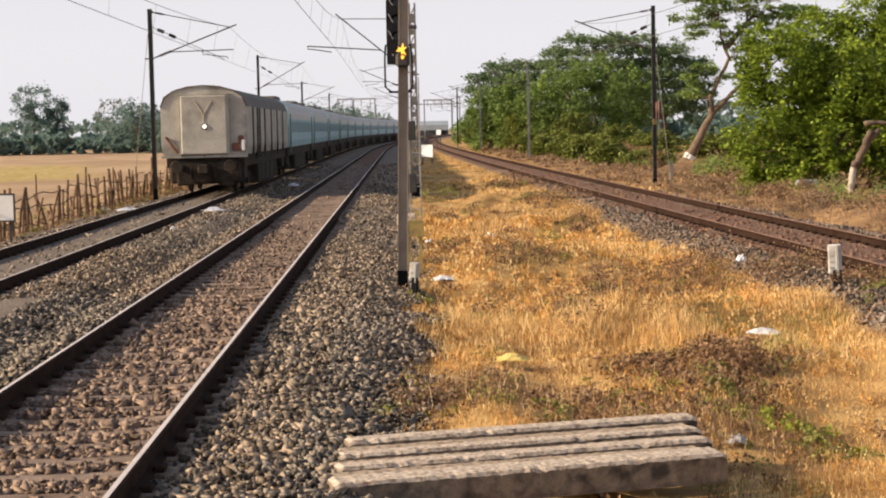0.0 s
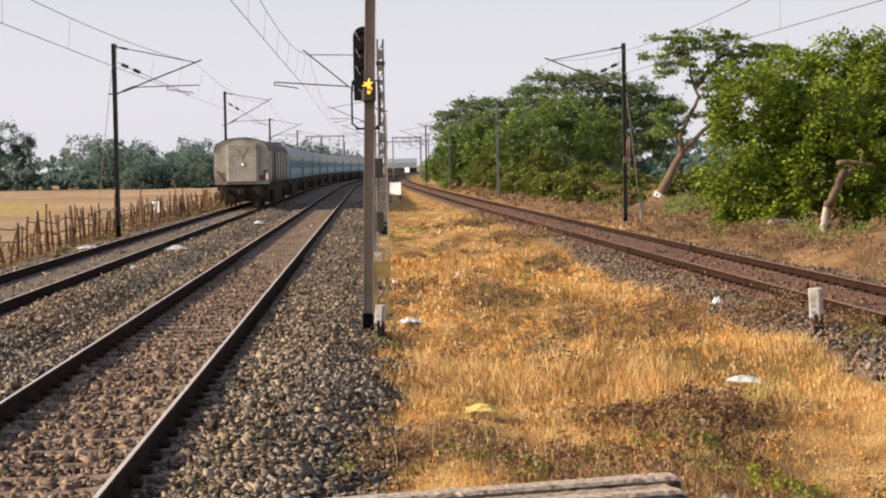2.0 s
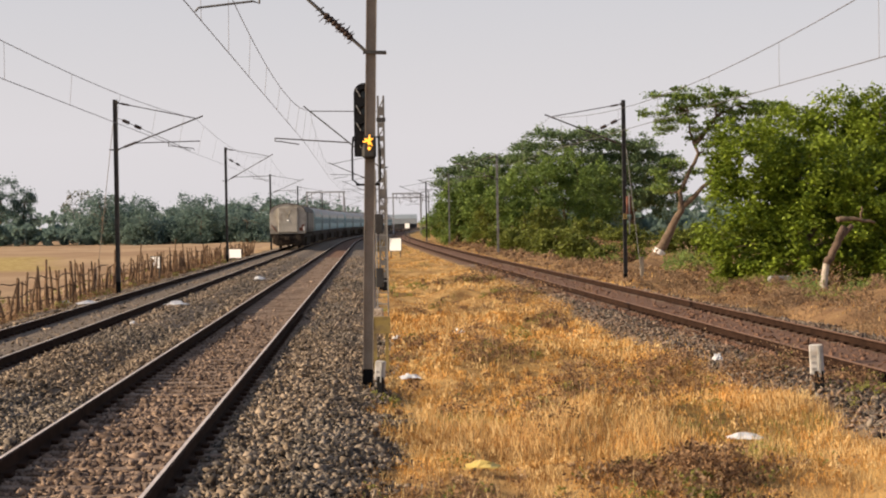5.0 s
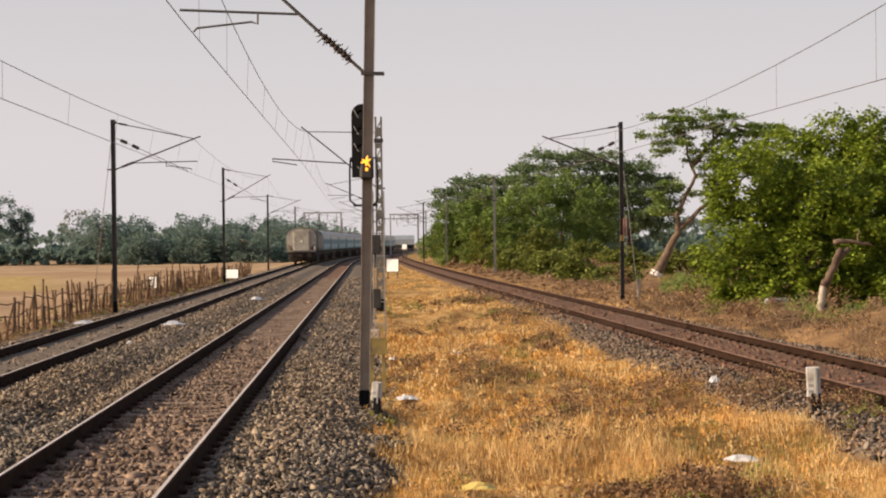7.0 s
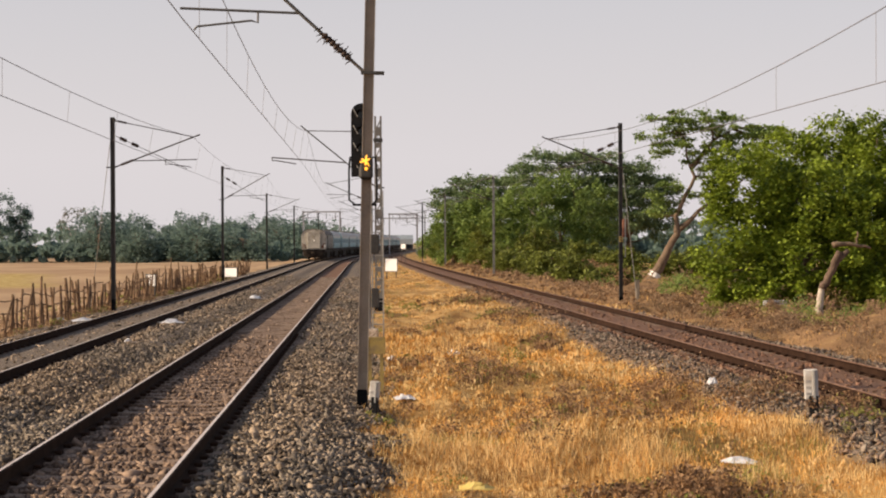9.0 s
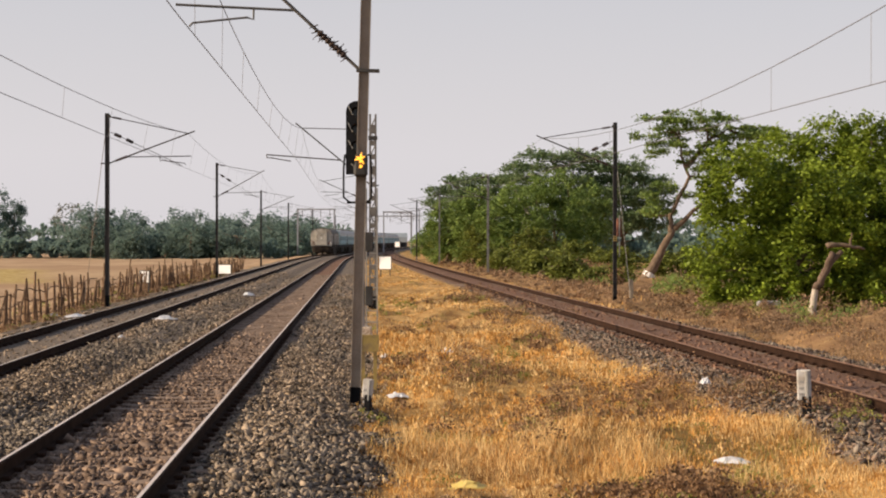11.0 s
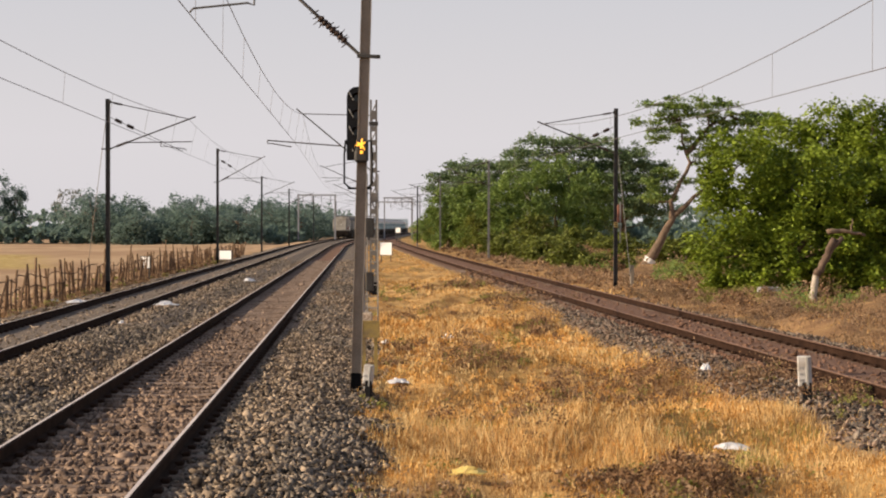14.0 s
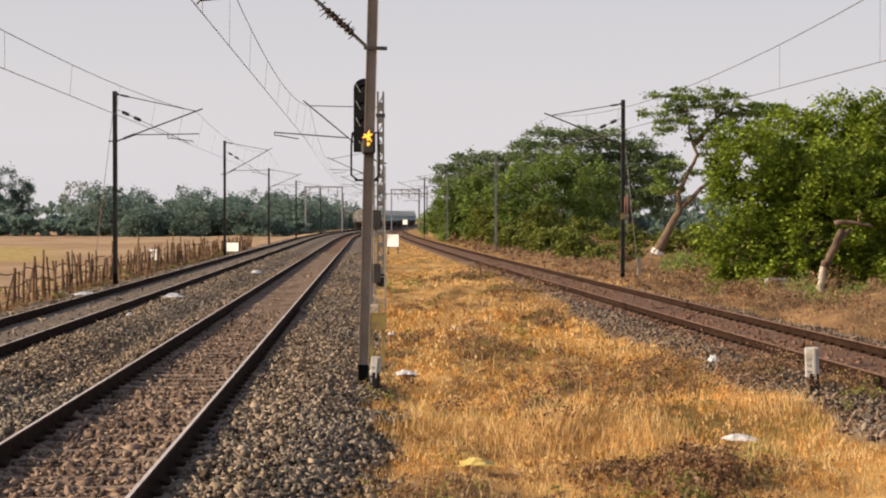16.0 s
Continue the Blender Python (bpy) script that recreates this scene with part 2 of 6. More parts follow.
def ground_material():
    """Soil and dry turf; the ballast and field masks of the mesh choose between gravel, stubble and turf."""
    m = bpy.data.materials.new("ground")
    m.use_nodes = True
    n, l = m.node_tree.nodes, m.node_tree.links
    b = n["Principled BSDF"]
    pos = n.new("ShaderNodeNewGeometry").outputs["Position"]

    def noise_tex(s, d=4.0):
        t = n.new("ShaderNodeTexNoise")
        t.inputs["Scale"].default_value, t.inputs["Detail"].default_value = s, d
        l.new(pos, t.inputs["Vector"])
        return t.outputs["Fac"]

    def mix(fac, a, c):
        x = n.new("ShaderNodeMix")
        x.data_type = "RGBA"
        for i, v in ((0, fac), (6, a), (7, c)):
            if isinstance(v, tuple):
                x.inputs[i].default_value = (*v, 1)
            else:
                l.new(v, x.inputs[i])
        return x.outputs[2]

    def ramp(v, a, c):
        r = n.new("ShaderNodeMapRange")
        r.inputs[1].default_value, r.inputs[2].default_value = a, c
        l.new(v, r.inputs[0])
        return r.outputs[0]

    def mask(name):
        a = n.new("ShaderNodeAttribute")
        a.attribute_name = name
        return a.outputs["Fac"]
    broad, mid, fine = noise_tex(0.25), noise_tex(1.6), noise_tex(28.0, 3.0)
    turf = mix(ramp(mid, 0.35, 0.65), (0.31, 0.175, 0.07), (0.64, 0.41, 0.165))
    turf = mix(ramp(broad, 0.5, 0.7), turf, (0.24, 0.15, 0.05))
    gravel = mix(ramp(fine, 0.35, 0.65), (0.10, 0.08, 0.062), (0.31, 0.25, 0.20))
    rusty = mix(ramp(fine, 0.35, 0.65), (0.14, 0.08, 0.055), (0.26, 0.16, 0.115))
    stubble = mix(ramp(noise_tex(0.035), 0.4, 0.6), (0.39, 0.255, 0.155), (0.50, 0.35, 0.215))
    col = mix(mask("ballast"), turf, gravel)
    col = mix(mask("rusty"), col, rusty)
    col = mix(mask("field"), col, mix(mask("crop"), stubble, mix(ramp(mid, 0.35, 0.65), (0.41, 0.29, 0.105), (0.53, 0.40, 0.17))))
    l.new(col, b.inputs["Base Color"])
    b.inputs["Roughness"].default_value = 0.95
    b.inputs["Specular IOR Level"].default_value = 0.1
    bn = n.new("ShaderNodeBump")
    bn.inputs["Strength"].default_value, bn.inputs["Distance"].default_value = 0.8, 0.04
    l.new(fine, bn.inputs["Height"])
    l.new(bn.outputs[0], b.inputs["Normal"])
    return m


M_GROUND = ground_material()


# ---- the plan: the lines of the tracks and the lie of the land ----
LEAN = -0.044                   # the two main tracks run this far to the left for each metre ahead
U_A, U_B = -2.84, -7.42         # their middles, beside the camera
rng = np.random.default_rng(7)


def bend(y):
    y = np.asarray(y, float)
    e = np.clip(y - 175, 0, 155)
    return e * e / 5000 + np.clip(y - 330, 0, None) * 0.062


def main_x(u, y):
    return u + LEAN * np.asarray(y, float) + bend(y)


def side_x(y, off=0.0):
    """The third track, which comes in from the right."""
    y = np.asarray(y, float)
    d = np.clip(y, None, 165) - 38
    return 6.30 - 0.0703 * d + 0.000048 * d * d - 0.058 * np.clip(y - 165, 0, None) + 0.5 * bend(y) + off


def vnoise(x, y, seed=0):
    xi, yi = np.floor(x).astype(np.int64), np.floor(y).astype(np.int64)
    fx, fy = x - xi, y - yi
    fx, fy = fx * fx * (3 - 2 * fx), fy * fy * (3 - 2 * fy)

    def h(a, c):
        v = (a * 374761393 + c * 668265263 + seed * 974711) & 0x7FFFFFFF
        v = ((v ^ (v >> 13)) * 1274126177) & 0x7FFFFFFF
        return ((v ^ (v >> 16)) & 0xFFFF) / 65535.0
    return (h(xi, yi) * (1 - fx) + h(xi + 1, yi) * fx) * (1 - fy) + (h(xi, yi + 1) * (1 - fx) + h(xi + 1, yi + 1) * fx) * fy


def smooth(x, a, c):
    t = np.clip((x - a) / (c - a), 0, 1)
    return t * t * (3 - 2 * t)


def land(x, y):
    """The ground's height: rail tops lie at 0."""
    x, y = np.asarray(x, float), np.asarray(y, float)
    u = x - LEAN * y - bend(y)
    bumps = (vnoise(x * 0.5, y * 0.35, 1) - 0.5) * 0.52 + (vnoise(x * 1.5, y * 0.7, 2) - 0.5) * 0.26
    z = np.interp(u, (-40, -16, -11.2, -9.6, -8.9, -6.3, -5.9, -5.3, -4.6, -4.2, -1.1, -0.6, 0.3, 1.2), (-1.0, -0.95, -0.42, -0.32, -0.20, -0.20, -0.12, -0.11, -0.29, -0.20, -0.20, -0.24, -0.44, -0.48))
    z = z - 0.04 * smooth(-np.abs(u - U_A), -0.85, -0.7) + 0.022 * smooth(-np.abs(u - U_B), -0.85, -0.7)
    v = x - side_x(y)
    zc = np.interp(np.abs(v), (0, 0.75, 0.82, 1.5, 1.9, 3.1, 5), (-0.178, -0.178, -0.20, -0.20, -0.24, -0.42, -0.46))
    zc = np.where(v > 2.6, np.interp(v, (2.6, 4, 12, 40), (-0.34, -0.30, -0.40, -0.6)), zc)
    z = np.where(u > 1.0, np.maximum(z, zc) * smooth(u, 1.0, 2.0) + z * (1 - smooth(u, 1.0, 2.0)), z)
    rough = smooth(u, -0.4, 0.8) * smooth(np.abs(v), 1.8, 3.0) + smooth(-u, 9.6, 12) * 0.8
    return z + bumps * rough


def bed_masks(x, y):
    u = x - LEAN * y - bend(y)
    v = np.abs(x - side_x(y))
    wob = (vnoise(x * 1.3, y * 0.9, 3) - 0.5) * 0.7
    ballast = smooth(u + wob, -10.9, -10.2) * smooth(-u + wob - 0.22 * np.exp(-((y - 15.5) / 2.2) ** 2), -0.55, 0.15)
    edge = 0.95 * smooth(y, 40.0, 62.0)
    side = smooth(-v + wob * 0.6, -2.75 + edge, -2.2 + edge)
    rusty = np.maximum(smooth(-np.abs(u - U_A), -1.0, -0.8), smooth(-v, -1.7, -1.2))
    rusty = np.maximum(rusty, 0.55 * smooth(x - side_x(y), 2.2, 3.2) * smooth(-y, -190, -120))
    field = smooth(-u + wob, 10.4, 11.2)
    return np.maximum(ballast, side), rusty, field


def crop_strip(x, y):
    """A strip of yellower stubble in the field behind the fence."""
    return smooth(y, 118, 128) * smooth(-y, -190, -180) * smooth(-x / np.clip(y, 1, None), 0.228, 0.24)


# ---- mesh helpers ----
class Build:
    """Collects vertices and faces of one mesh."""

    def __init__(self):
        self.v, self.f, self.m = [], [], []

    def add(self, verts, faces, mi=0):
        k = len(self.v)
        self.v += [tuple(p) for p in verts]
        self.f += [tuple(i + k for i in q) for q in faces]
        self.m += [mi] * len(faces)
        return self

    def box(self, c, s, turn=None, mi=0, taper=1.0):
        h = [a / 2 for a in s]
        pts = [Vector((sx * h[0] * (taper if sz > 0 else 1), sy * h[1] * (taper if sz > 0 else 1), sz * h[2])) for sz in (-1, 1) for sy in (-1, 1) for sx in (-1, 1)]
        r = turn.to_3x3() if turn else Matrix.Identity(3)
        return self.add([r @ p + Vector(c) for p in pts], [(0, 2, 3, 1), (4, 5, 7, 6), (0, 1, 5, 4), (2, 6, 7, 3), (0, 4, 6, 2), (1, 3, 7, 5)], mi)

    def block(self, c, s, bevel=0.02, mi=0, turn=None):
        """A box with chamfered edges."""
        bm = bmesh.new()
        bmesh.ops.create_cube(bm, size=1)
        bmesh.ops.scale(bm, vec=s, verts=bm.verts)
        bmesh.ops.bevel(bm, geom=bm.edges[:], offset=bevel, segments=1, affect="EDGES")
        r = turn.to_3x3() if turn else Matrix.Identity(3)
        bm.verts.index_update()
        self.add([r @ p.co + Vector(c) for p in bm.verts], [[q.index for q in face.verts] for face in bm.faces], mi)
        bm.free()
        return self

    def tube(self, pts, radii, n=8, mi=0, cap=True):
        pts = [Vector(p) for p in pts]
        if not hasattr(radii, "__len__"):
            radii = [radii] * len(pts)
        rings, prev = [], None
        for i, p in enumerate(pts):
            d = (pts[min(i + 1, len(pts) - 1)] - pts[max(i - 1, 0)]).normalized()
            a = prev if prev and abs(prev.dot(d)) < 0.95 else (Vector((0, 0, 1)) if abs(d.z) < 0.9 else Vector((1, 0, 0)))
            s = d.cross(a).normalized()
            w = s.cross(d).normalized()
            prev = w
            rings.append([p + radii[i] * (math.cos(t) * s + math.sin(t) * w) for t in (2 * math.pi * j / n for j in range(n))])
        faces = [(i * n + j, i * n + (j + 1) % n, (i + 1) * n + (j + 1) % n, (i + 1) * n + j) for i in range(len(pts) - 1) for j in range(n)]
        if cap:
            faces += [tuple(range(n))[::-1], tuple((len(pts) - 1) * n + j for j in range(n))]
        return self.add([q for r in rings for q in r], faces, mi)

    def sweep(self, profile, path, mi=None, cap=True):
        """A closed outline (side, up) along a path of points; sides level."""
        n = len(profile)
        pts = [Vector(p) for p in path]
        vs = []
        for i, p in enumerate(pts):
            d = pts[min(i + 1, len(pts) - 1)] - pts[max(i - 1, 0)]
            d.z = 0
            d.normalize()
            s = Vector((d.y, -d.x, 0))
            vs += [p + s * a + Vector((0, 0, c)) for a, c in profile]
        faces, ms = [], []
        for i in range(len(pts) - 1):
            for j in range(n):
                faces.append((i * n + j, i * n + (j + 1) % n, (i + 1) * n + (j + 1) % n, (i + 1) * n + j))
                ms.append(mi[j] if mi else 0)
        if cap:
            faces += [tuple(range(n))[::-1], tuple((len(pts) - 1) * n + j for j in range(n))]
            ms += [0, 0]
        k = len(self.m)
        self.add(vs, faces)
        self.m[k:] = ms
        return self

    def mesh(self, name, mats, shade=False):
        me = bpy.data.meshes.new(name)
        me.from_pydata(self.v, [], self.f)
        for a in mats if isinstance(mats, (list, tuple)) else [mats]:
            me.materials.append(a)
        me.polygons.foreach_set("material_index", self.m)
        if shade:
            me.polygons.foreach_set("use_smooth", [True] * len(self.f))
        me.update()
        return me


def part(name, built, mats, parent=None, label="", shade=False):
    ob = new(name, built.mesh(name, mats, shade))
    ob.parent = parent
    if label:
        ob["label"] = label
    return ob


def empty(name, m, label, category, group=""):
    ob = new(name)
    ob.matrix_basis = m
    return tagged(ob, label, category, group)


def bulk(name, verts, faces, mats, mat_index=None):
    """A mesh from arrays: verts (n, 3), faces (m, 3)."""
    me = bpy.data.meshes.new(name)
    k = faces.shape[1]
    me.vertices.add(len(verts))
    me.vertices.foreach_set("co", np.ascontiguousarray(verts, np.float32).ravel())
    me.loops.add(faces.size)
    me.loops.foreach_set("vertex_index", np.ascontiguousarray(faces, np.int32).ravel())
    me.polygons.add(len(faces))
    me.polygons.foreach_set("loop_start", np.arange(0, faces.size, k, dtype=np.int32))
    for a in mats if isinstance(mats, (list, tuple)) else [mats]:
        me.materials.append(a)
    if mat_index is not None:
        me.polygons.foreach_set("material_index", mat_index.astype(np.int32))
    me.update(calc_edges=True)
    return me


def join_many(unit_v, unit_f, place, scale, turn):
    """Copies of one small shape: unit_v is (k, 3) or (n, k, 3)."""
    n = len(place)
    v = unit_v if unit_v.ndim == 3 else np.broadcast_to(unit_v, (n, *unit_v.shape))
    v = np.einsum("nij,nkj->nki", turn, v * scale[:, None, :]) + place[:, None, :]
    k = v.shape[1]
    return v.reshape(-1, 3), (unit_f[None] + (np.arange(n) * k)[:, None, None]).reshape(-1, unit_f.shape[1])


def random_turns(n, r):
    q = r.normal(size=(n, 4))
    q /= np.linalg.norm(q, axis=1)[:, None]
    w, x, y, z = q.T
    return np.stack([1 - 2 * (y * y + z * z), 2 * (x * y - w * z), 2 * (x * z + w * y), 2 * (x * y + w * z), 1 - 2 * (x * x + z * z), 2 * (y * z - w * x),
                     2 * (x * z - w * y), 2 * (y * z + w * x), 1 - 2 * (x * x + y * y)], 1).reshape(n, 3, 3)


def spin(n, r):
    a = r.uniform(0, 2 * math.pi, n)
    o, e = np.zeros(n), np.ones(n)
    return np.stack([np.cos(a), -np.sin(a), o, np.sin(a), np.cos(a), o, o, o, e], 1).reshape(n, 3, 3)


def tilted(n, r, most=0.75):
    a = r.uniform(-most, most, n)
    o, e = np.zeros(n), np.ones(n)
    lean = np.stack([e, o, o, o, np.cos(a), -np.sin(a), o, np.sin(a), np.cos(a)], 1).reshape(n, 3, 3)
    return np.einsum("nij,njk,nkl->nil", spin(n, r), lean, spin(n, r))


# ---- ground ----
def make_ground():
    xs = np.unique(np.concatenate([np.linspace(-1800, -60, 14), np.linspace(-60, -24, 13), np.arange(-24, 22, 0.3), np.linspace(22, 70, 17), np.linspace(70, 1800, 14)]))
    ys = np.unique(np.concatenate([np.linspace(-400, -20, 8), np.linspace(-20, 8, 15), np.arange(8, 70, 0.4), np.arange(70, 200, 2.0), np.arange(200, 520, 8.0), np.linspace(520, 4000, 14)]))
    gx, gy = np.meshgrid(xs, ys)
    x, y = gx.ravel(), gy.ravel()
    v = np.stack([x, y, land(x, y)], 1)
    nx, ny = len(xs), len(ys)
    i = (np.arange(ny - 1)[:, None] * nx + np.arange(nx - 1)[None]).ravel()
    f = np.stack([i, i + 1, i + nx + 1, i + nx], 1)
    me = bulk("ground", v, f, M_GROUND)
    me.polygons.foreach_set("use_smooth", [True] * len(f))
    for name, values in zip(("ballast", "rusty", "field", "crop"), (*bed_masks(x, y), crop_strip(x, y))):
        me.attributes.new(name, "FLOAT", "POINT").data.foreach_set("value", values.astype(np.float32))
    tagged(new("ground", me), "dry grassy ground beside gravel railway beds", "ground", kind="structure")


make_ground()


# ---- tracks ----
RAIL = [(-0.035, -0.010), (-0.022, 0.004), (0.016, 0.004), (0.035, -0.010), (0.036, -0.035), (0.01, -0.05), (0.01, -0.145), (0.075, -0.16), (0.075, -0.172), (-0.075, -0.172), (-0.075, -0.16), (-0.01, -0.145), (-0.01, -0.05), (-0.036, -0.035)]
RAIL_M = [1, 1, 0, 0, 0, 0, 0, 0, 0, 0, 0, 0, 0, 0]


def sleeper_mesh():
    b = Build()
    prof = [(-0.135, -0.22), (-0.125, 0.0), (-0.11, 0.012), (0.11, 0.012), (0.125, 0.0), (0.135, -0.22)]
    b.sweep(prof, [(-1.375, 0, 0), (-0.85, 0, 0.0), (-0.4, 0, -0.025), (0.4, 0, -0.025), (0.85, 0, 0.0), (1.375, 0, 0)])
    return b.mesh("sleeper", M_SLEEPER)


def clip_mesh():
    b = Build()
    for s in (-1, 1):
        b.block((s * 0.10, 0, 0.025), (0.09, 0.14, 0.05), 0.012)
    return b.mesh("rail_fastening", M_RAIL)


ME_SLEEPER, ME_CLIP = sleeper_mesh(), clip_mesh()


def make_track(label, line, sleepers_from, sleepers_to, head):
    """line(y) gives the middle's x."""
    thing = tagged(new("railway_track"), label, "railway track", "railway tracks", "structure")
    ys = np.concatenate([np.arange(-40, 160, 4.0), np.arange(160, 640, 8.0)])
    for side in (-0.873, 0.873):
        path = []
        for y in ys:
            x0, x1 = float(line(y - 0.5)), float(line(y + 0.5))
            d = Vector((1, -(x1 - x0), 0)).normalized()
            path.append((float(line(y)) + d.x * side, y + d.y * side, 0.0))
        part("rail", Build().sweep(RAIL, path, RAIL_M), [M_RAIL, head], thing)
    y, r = sleepers_from, random.Random(5)
    while y < sleepers_to:
        x, slope = float(line(y)), float(line(y + 0.5) - line(y - 0.5))
        s = new("sleeper", ME_SLEEPER)
        s.parent = thing
        s.matrix_basis = pose(x, y, -0.186 + r.uniform(-0.006, 0.006), 0, 0, -math.degrees(math.atan(slope)) + r.uniform(-0.4, 0.4))
        if y < 45:
            for side in (-0.873, 0.873):
                c = new("rail_fastening", ME_CLIP)
                c.parent = s
                c.matrix_basis = pose(side, 0, 0.012)
        y += 0.62
    return thing


make_track("steel rails on concrete sleepers in brown stone ballast", lambda y: main_x(U_A, y), 8.64, 120, M_HEAD)
make_track("steel rails on ballast under the passing train", lambda y: main_x(U_B, y), 26, 95, M_HEAD)
make_track("rusty rails in reddish ballast curving in beside the grass", side_x, 14.56, 95, M_RUSTHEAD)


# ---- ballast stones ----
def stone_shape(n, r, fine):
    if fine:
        v = np.array([(a, c, d) for d in (-1, 1) for c in (-1, 1) for a in (-1, 1)], float) * 0.72
        f = np.array([(0, 2, 3), (0, 3, 1), (4, 5, 7), (4, 7, 6), (0, 1, 5), (0, 5, 4), (2, 6, 7), (2, 7, 3), (0, 4, 6), (0, 6, 2), (1, 3, 7), (1, 7, 5)])
        return v[None] + r.uniform(-0.62, 0.62, (n, 8, 3)), f
    v = np.array([(1, 0, 0), (-1, 0, 0), (0, 1, 0), (0, -1, 0), (0, 0, 1), (0, 0, -1)], float)
    f = np.array([(0, 2, 4), (2, 1, 4), (1, 3, 4), (3, 0, 4), (2, 0, 5), (1, 2, 5), (3, 1, 5), (0, 3, 5)])
    return v[None] * r.uniform(0.5, 1.35, (n, len(v), 1)), f


def make_ballast():
    r = np.random.default_rng(3)
    vs, fs, ms, k = [], [], [], 0
    # (first y, last y, from, to beside the line, line, stones a square metre, radius, full shape)
    zones = [(9.0, 15, -3.9, 0.7, 0, 880, 0.0225, True), (15, 24, -5.3, 0.6, 0, 600, 0.0245, True), (24, 40, -6.2, 0.5, 0, 240, 0.03, False), (40, 75, -9.6, 0.4, 0, 50, 0.036, False), (75, 120, -9.6, 0.3, 0, 10, 0.045, False),
             (27, 40, -9.6, -6.2, 0, 90, 0.032, False), (14, 45, -3.1, 2.6, 1, 125, 0.037, False), (45, 90, -2.9, 2.4, 1, 34, 0.042, False)]
    for y0, y1, a, c, side, dens, rad, fine in zones:
        n = int((y1 - y0) * (c - a) * dens)
        y = r.uniform(y0, y1, n)
        u = r.uniform(a, c, n)
        x = side_x(y, u) if side else main_x(u, y)
        bal, rus, _ = bed_masks(x, y)
        # stones keep clear of the rails and lie thinner on the sleepers
        du = np.abs(u) if side else np.minimum(np.abs(u - U_A), np.abs(u - U_B))
        first = 8.64 if not side else 14.56
        on = np.abs(((y - first) / 0.62 + 0.5) % 1 - 0.5) * 0.62 < 0.12
        smooth_bed = (np.abs(u) < 0.95) if side else (np.abs(u - U_B) < 0.95)
        keep = (r.random(n) < bal) & ~(smooth_bed & (r.random(n) < 0.8)) & (np.abs(du - 0.873) > 0.11) & ~(on & (du < 1.0) & (r.random(n) < 0.94))
        x, y, rus, du = x[keep], y[keep], rus[keep], du[keep]
        n = len(x)
        size = rad * r.lognormal(0, 0.26, n) * np.where(du < 0.8, 1.12, 1.0)
        heap = (vnoise(x * 1.1, y * 0.9, 9) - 0.45) * 0.08
        z = land(x, y) + size * 0.25 - 0.03 * (np.abs(du - 0.873) < 0.3) + (np.maximum(heap, 0) + r.uniform(-0.03, 0.05, n)) * (du > 1.05)
        if not side:
            z = np.where((du < 0.76) & (y < 45) & (u[keep] > -4), -0.212 + size * 0.25 + r.uniform(-0.035, 0.016, n), z)
        shape, f = stone_shape(n, r, fine)
        v, ff = join_many(shape, f, np.stack([x, y, z], 1), np.stack([size * r.uniform(0.9, 2.0, n), size * r.uniform(0.8, 1.2, n), size * r.uniform(0.3, 0.7, n)], 1), tilted(n, r, 1.2))
        vs.append(v), fs.append(ff + k), ms.append(np.repeat(np.where(rus > 0.5, 2 if side else 1, np.where(r.random(n) < 0.62, 1, 3) if side else np.where(vnoise(x * 0.55, y * 0.22, 17) + r.normal(0, 0.13, n) + 0.26 * ((u[keep] > -0.9) & (y < 30)) + 0.22 * ((u[keep] < -4.3) & (u[keep] > -5.3)) > 0.62, 3, 0)), len(f)))
        k += len(v)
    me = bulk("ballast", np.concatenate(vs), np.concatenate(fs), [M_STONE, M_BROWN_STONE, M_RUST_STONE, M_DARK_STONE], np.concatenate(ms))
    tagged(new("ballast", me), "loose grey and rust-brown crushed stone ballast", "ballast", kind="stuff")


make_ballast()


# ---- grass ----
def blades(x, y, h, w, r, droop=0.5):
    """Bent blades of three triangles each."""
    n = len(x)
    z = land(x, y) - 0.02
    a, bend_a = r.uniform(0, math.pi, n), r.uniform(0, 2 * math.pi, n)
    lean = h * r.uniform(0.1, droop, n)
    dx, dy = np.cos(a) * w, np.sin(a) * w
    lx, ly = np.cos(bend_a) * lean, np.sin(bend_a) * lean
    v = np.empty((n, 5, 3))
    v[:, 0] = np.stack([x - dx, y - dy, z], 1)
    v[:, 1] = np.stack([x + dx, y + dy, z], 1)
    v[:, 2] = np.stack([x + lx * 0.42 - dx * 0.8, y + ly * 0.42 - dy * 0.8, z + h * 0.62], 1)
    v[:, 3] = np.stack([x + lx * 0.42 + dx * 0.8, y + ly * 0.42 + dy * 0.8, z + h * 0.62], 1)
    v[:, 4] = np.stack([x + lx, y + ly, z + h], 1)
    f = np.array([(0, 1, 3), (0, 3, 2), (2, 3, 4)])[None] + (np.arange(n) * 5)[:, None, None]
    return v.reshape(-1, 3), f.reshape(-1, 3)


# patches of the meadow (x, y, reach): brown dead weeds and tall pale straw
BROWN = [(3.7, 28.7, 0.8), (2.0, 27.2, 0.55), (0.7, 31.5, 0.55), (-0.8, 32.1, 0.4), (2.5, 42.3, 0.6), (2.4, 57.5, 1.0), (1.4, 71.9, 0.8), (-0.2, 50.2, 1.1), (-0.6, 36.5, 0.6), (5.2, 27.8, 0.6), (2.4, 25.1, 0.4), (1.4, 25.1, 0.35), (6.0, 25.2, 0.4), (1.1, 36.5, 0.5), (2.4, 16.8, 0.75), (0.2, 15.4, 0.75), (1.3, 14.8, 0.8), (2.4, 15.0, 0.7), (-0.5, 14.6, 0.4)]
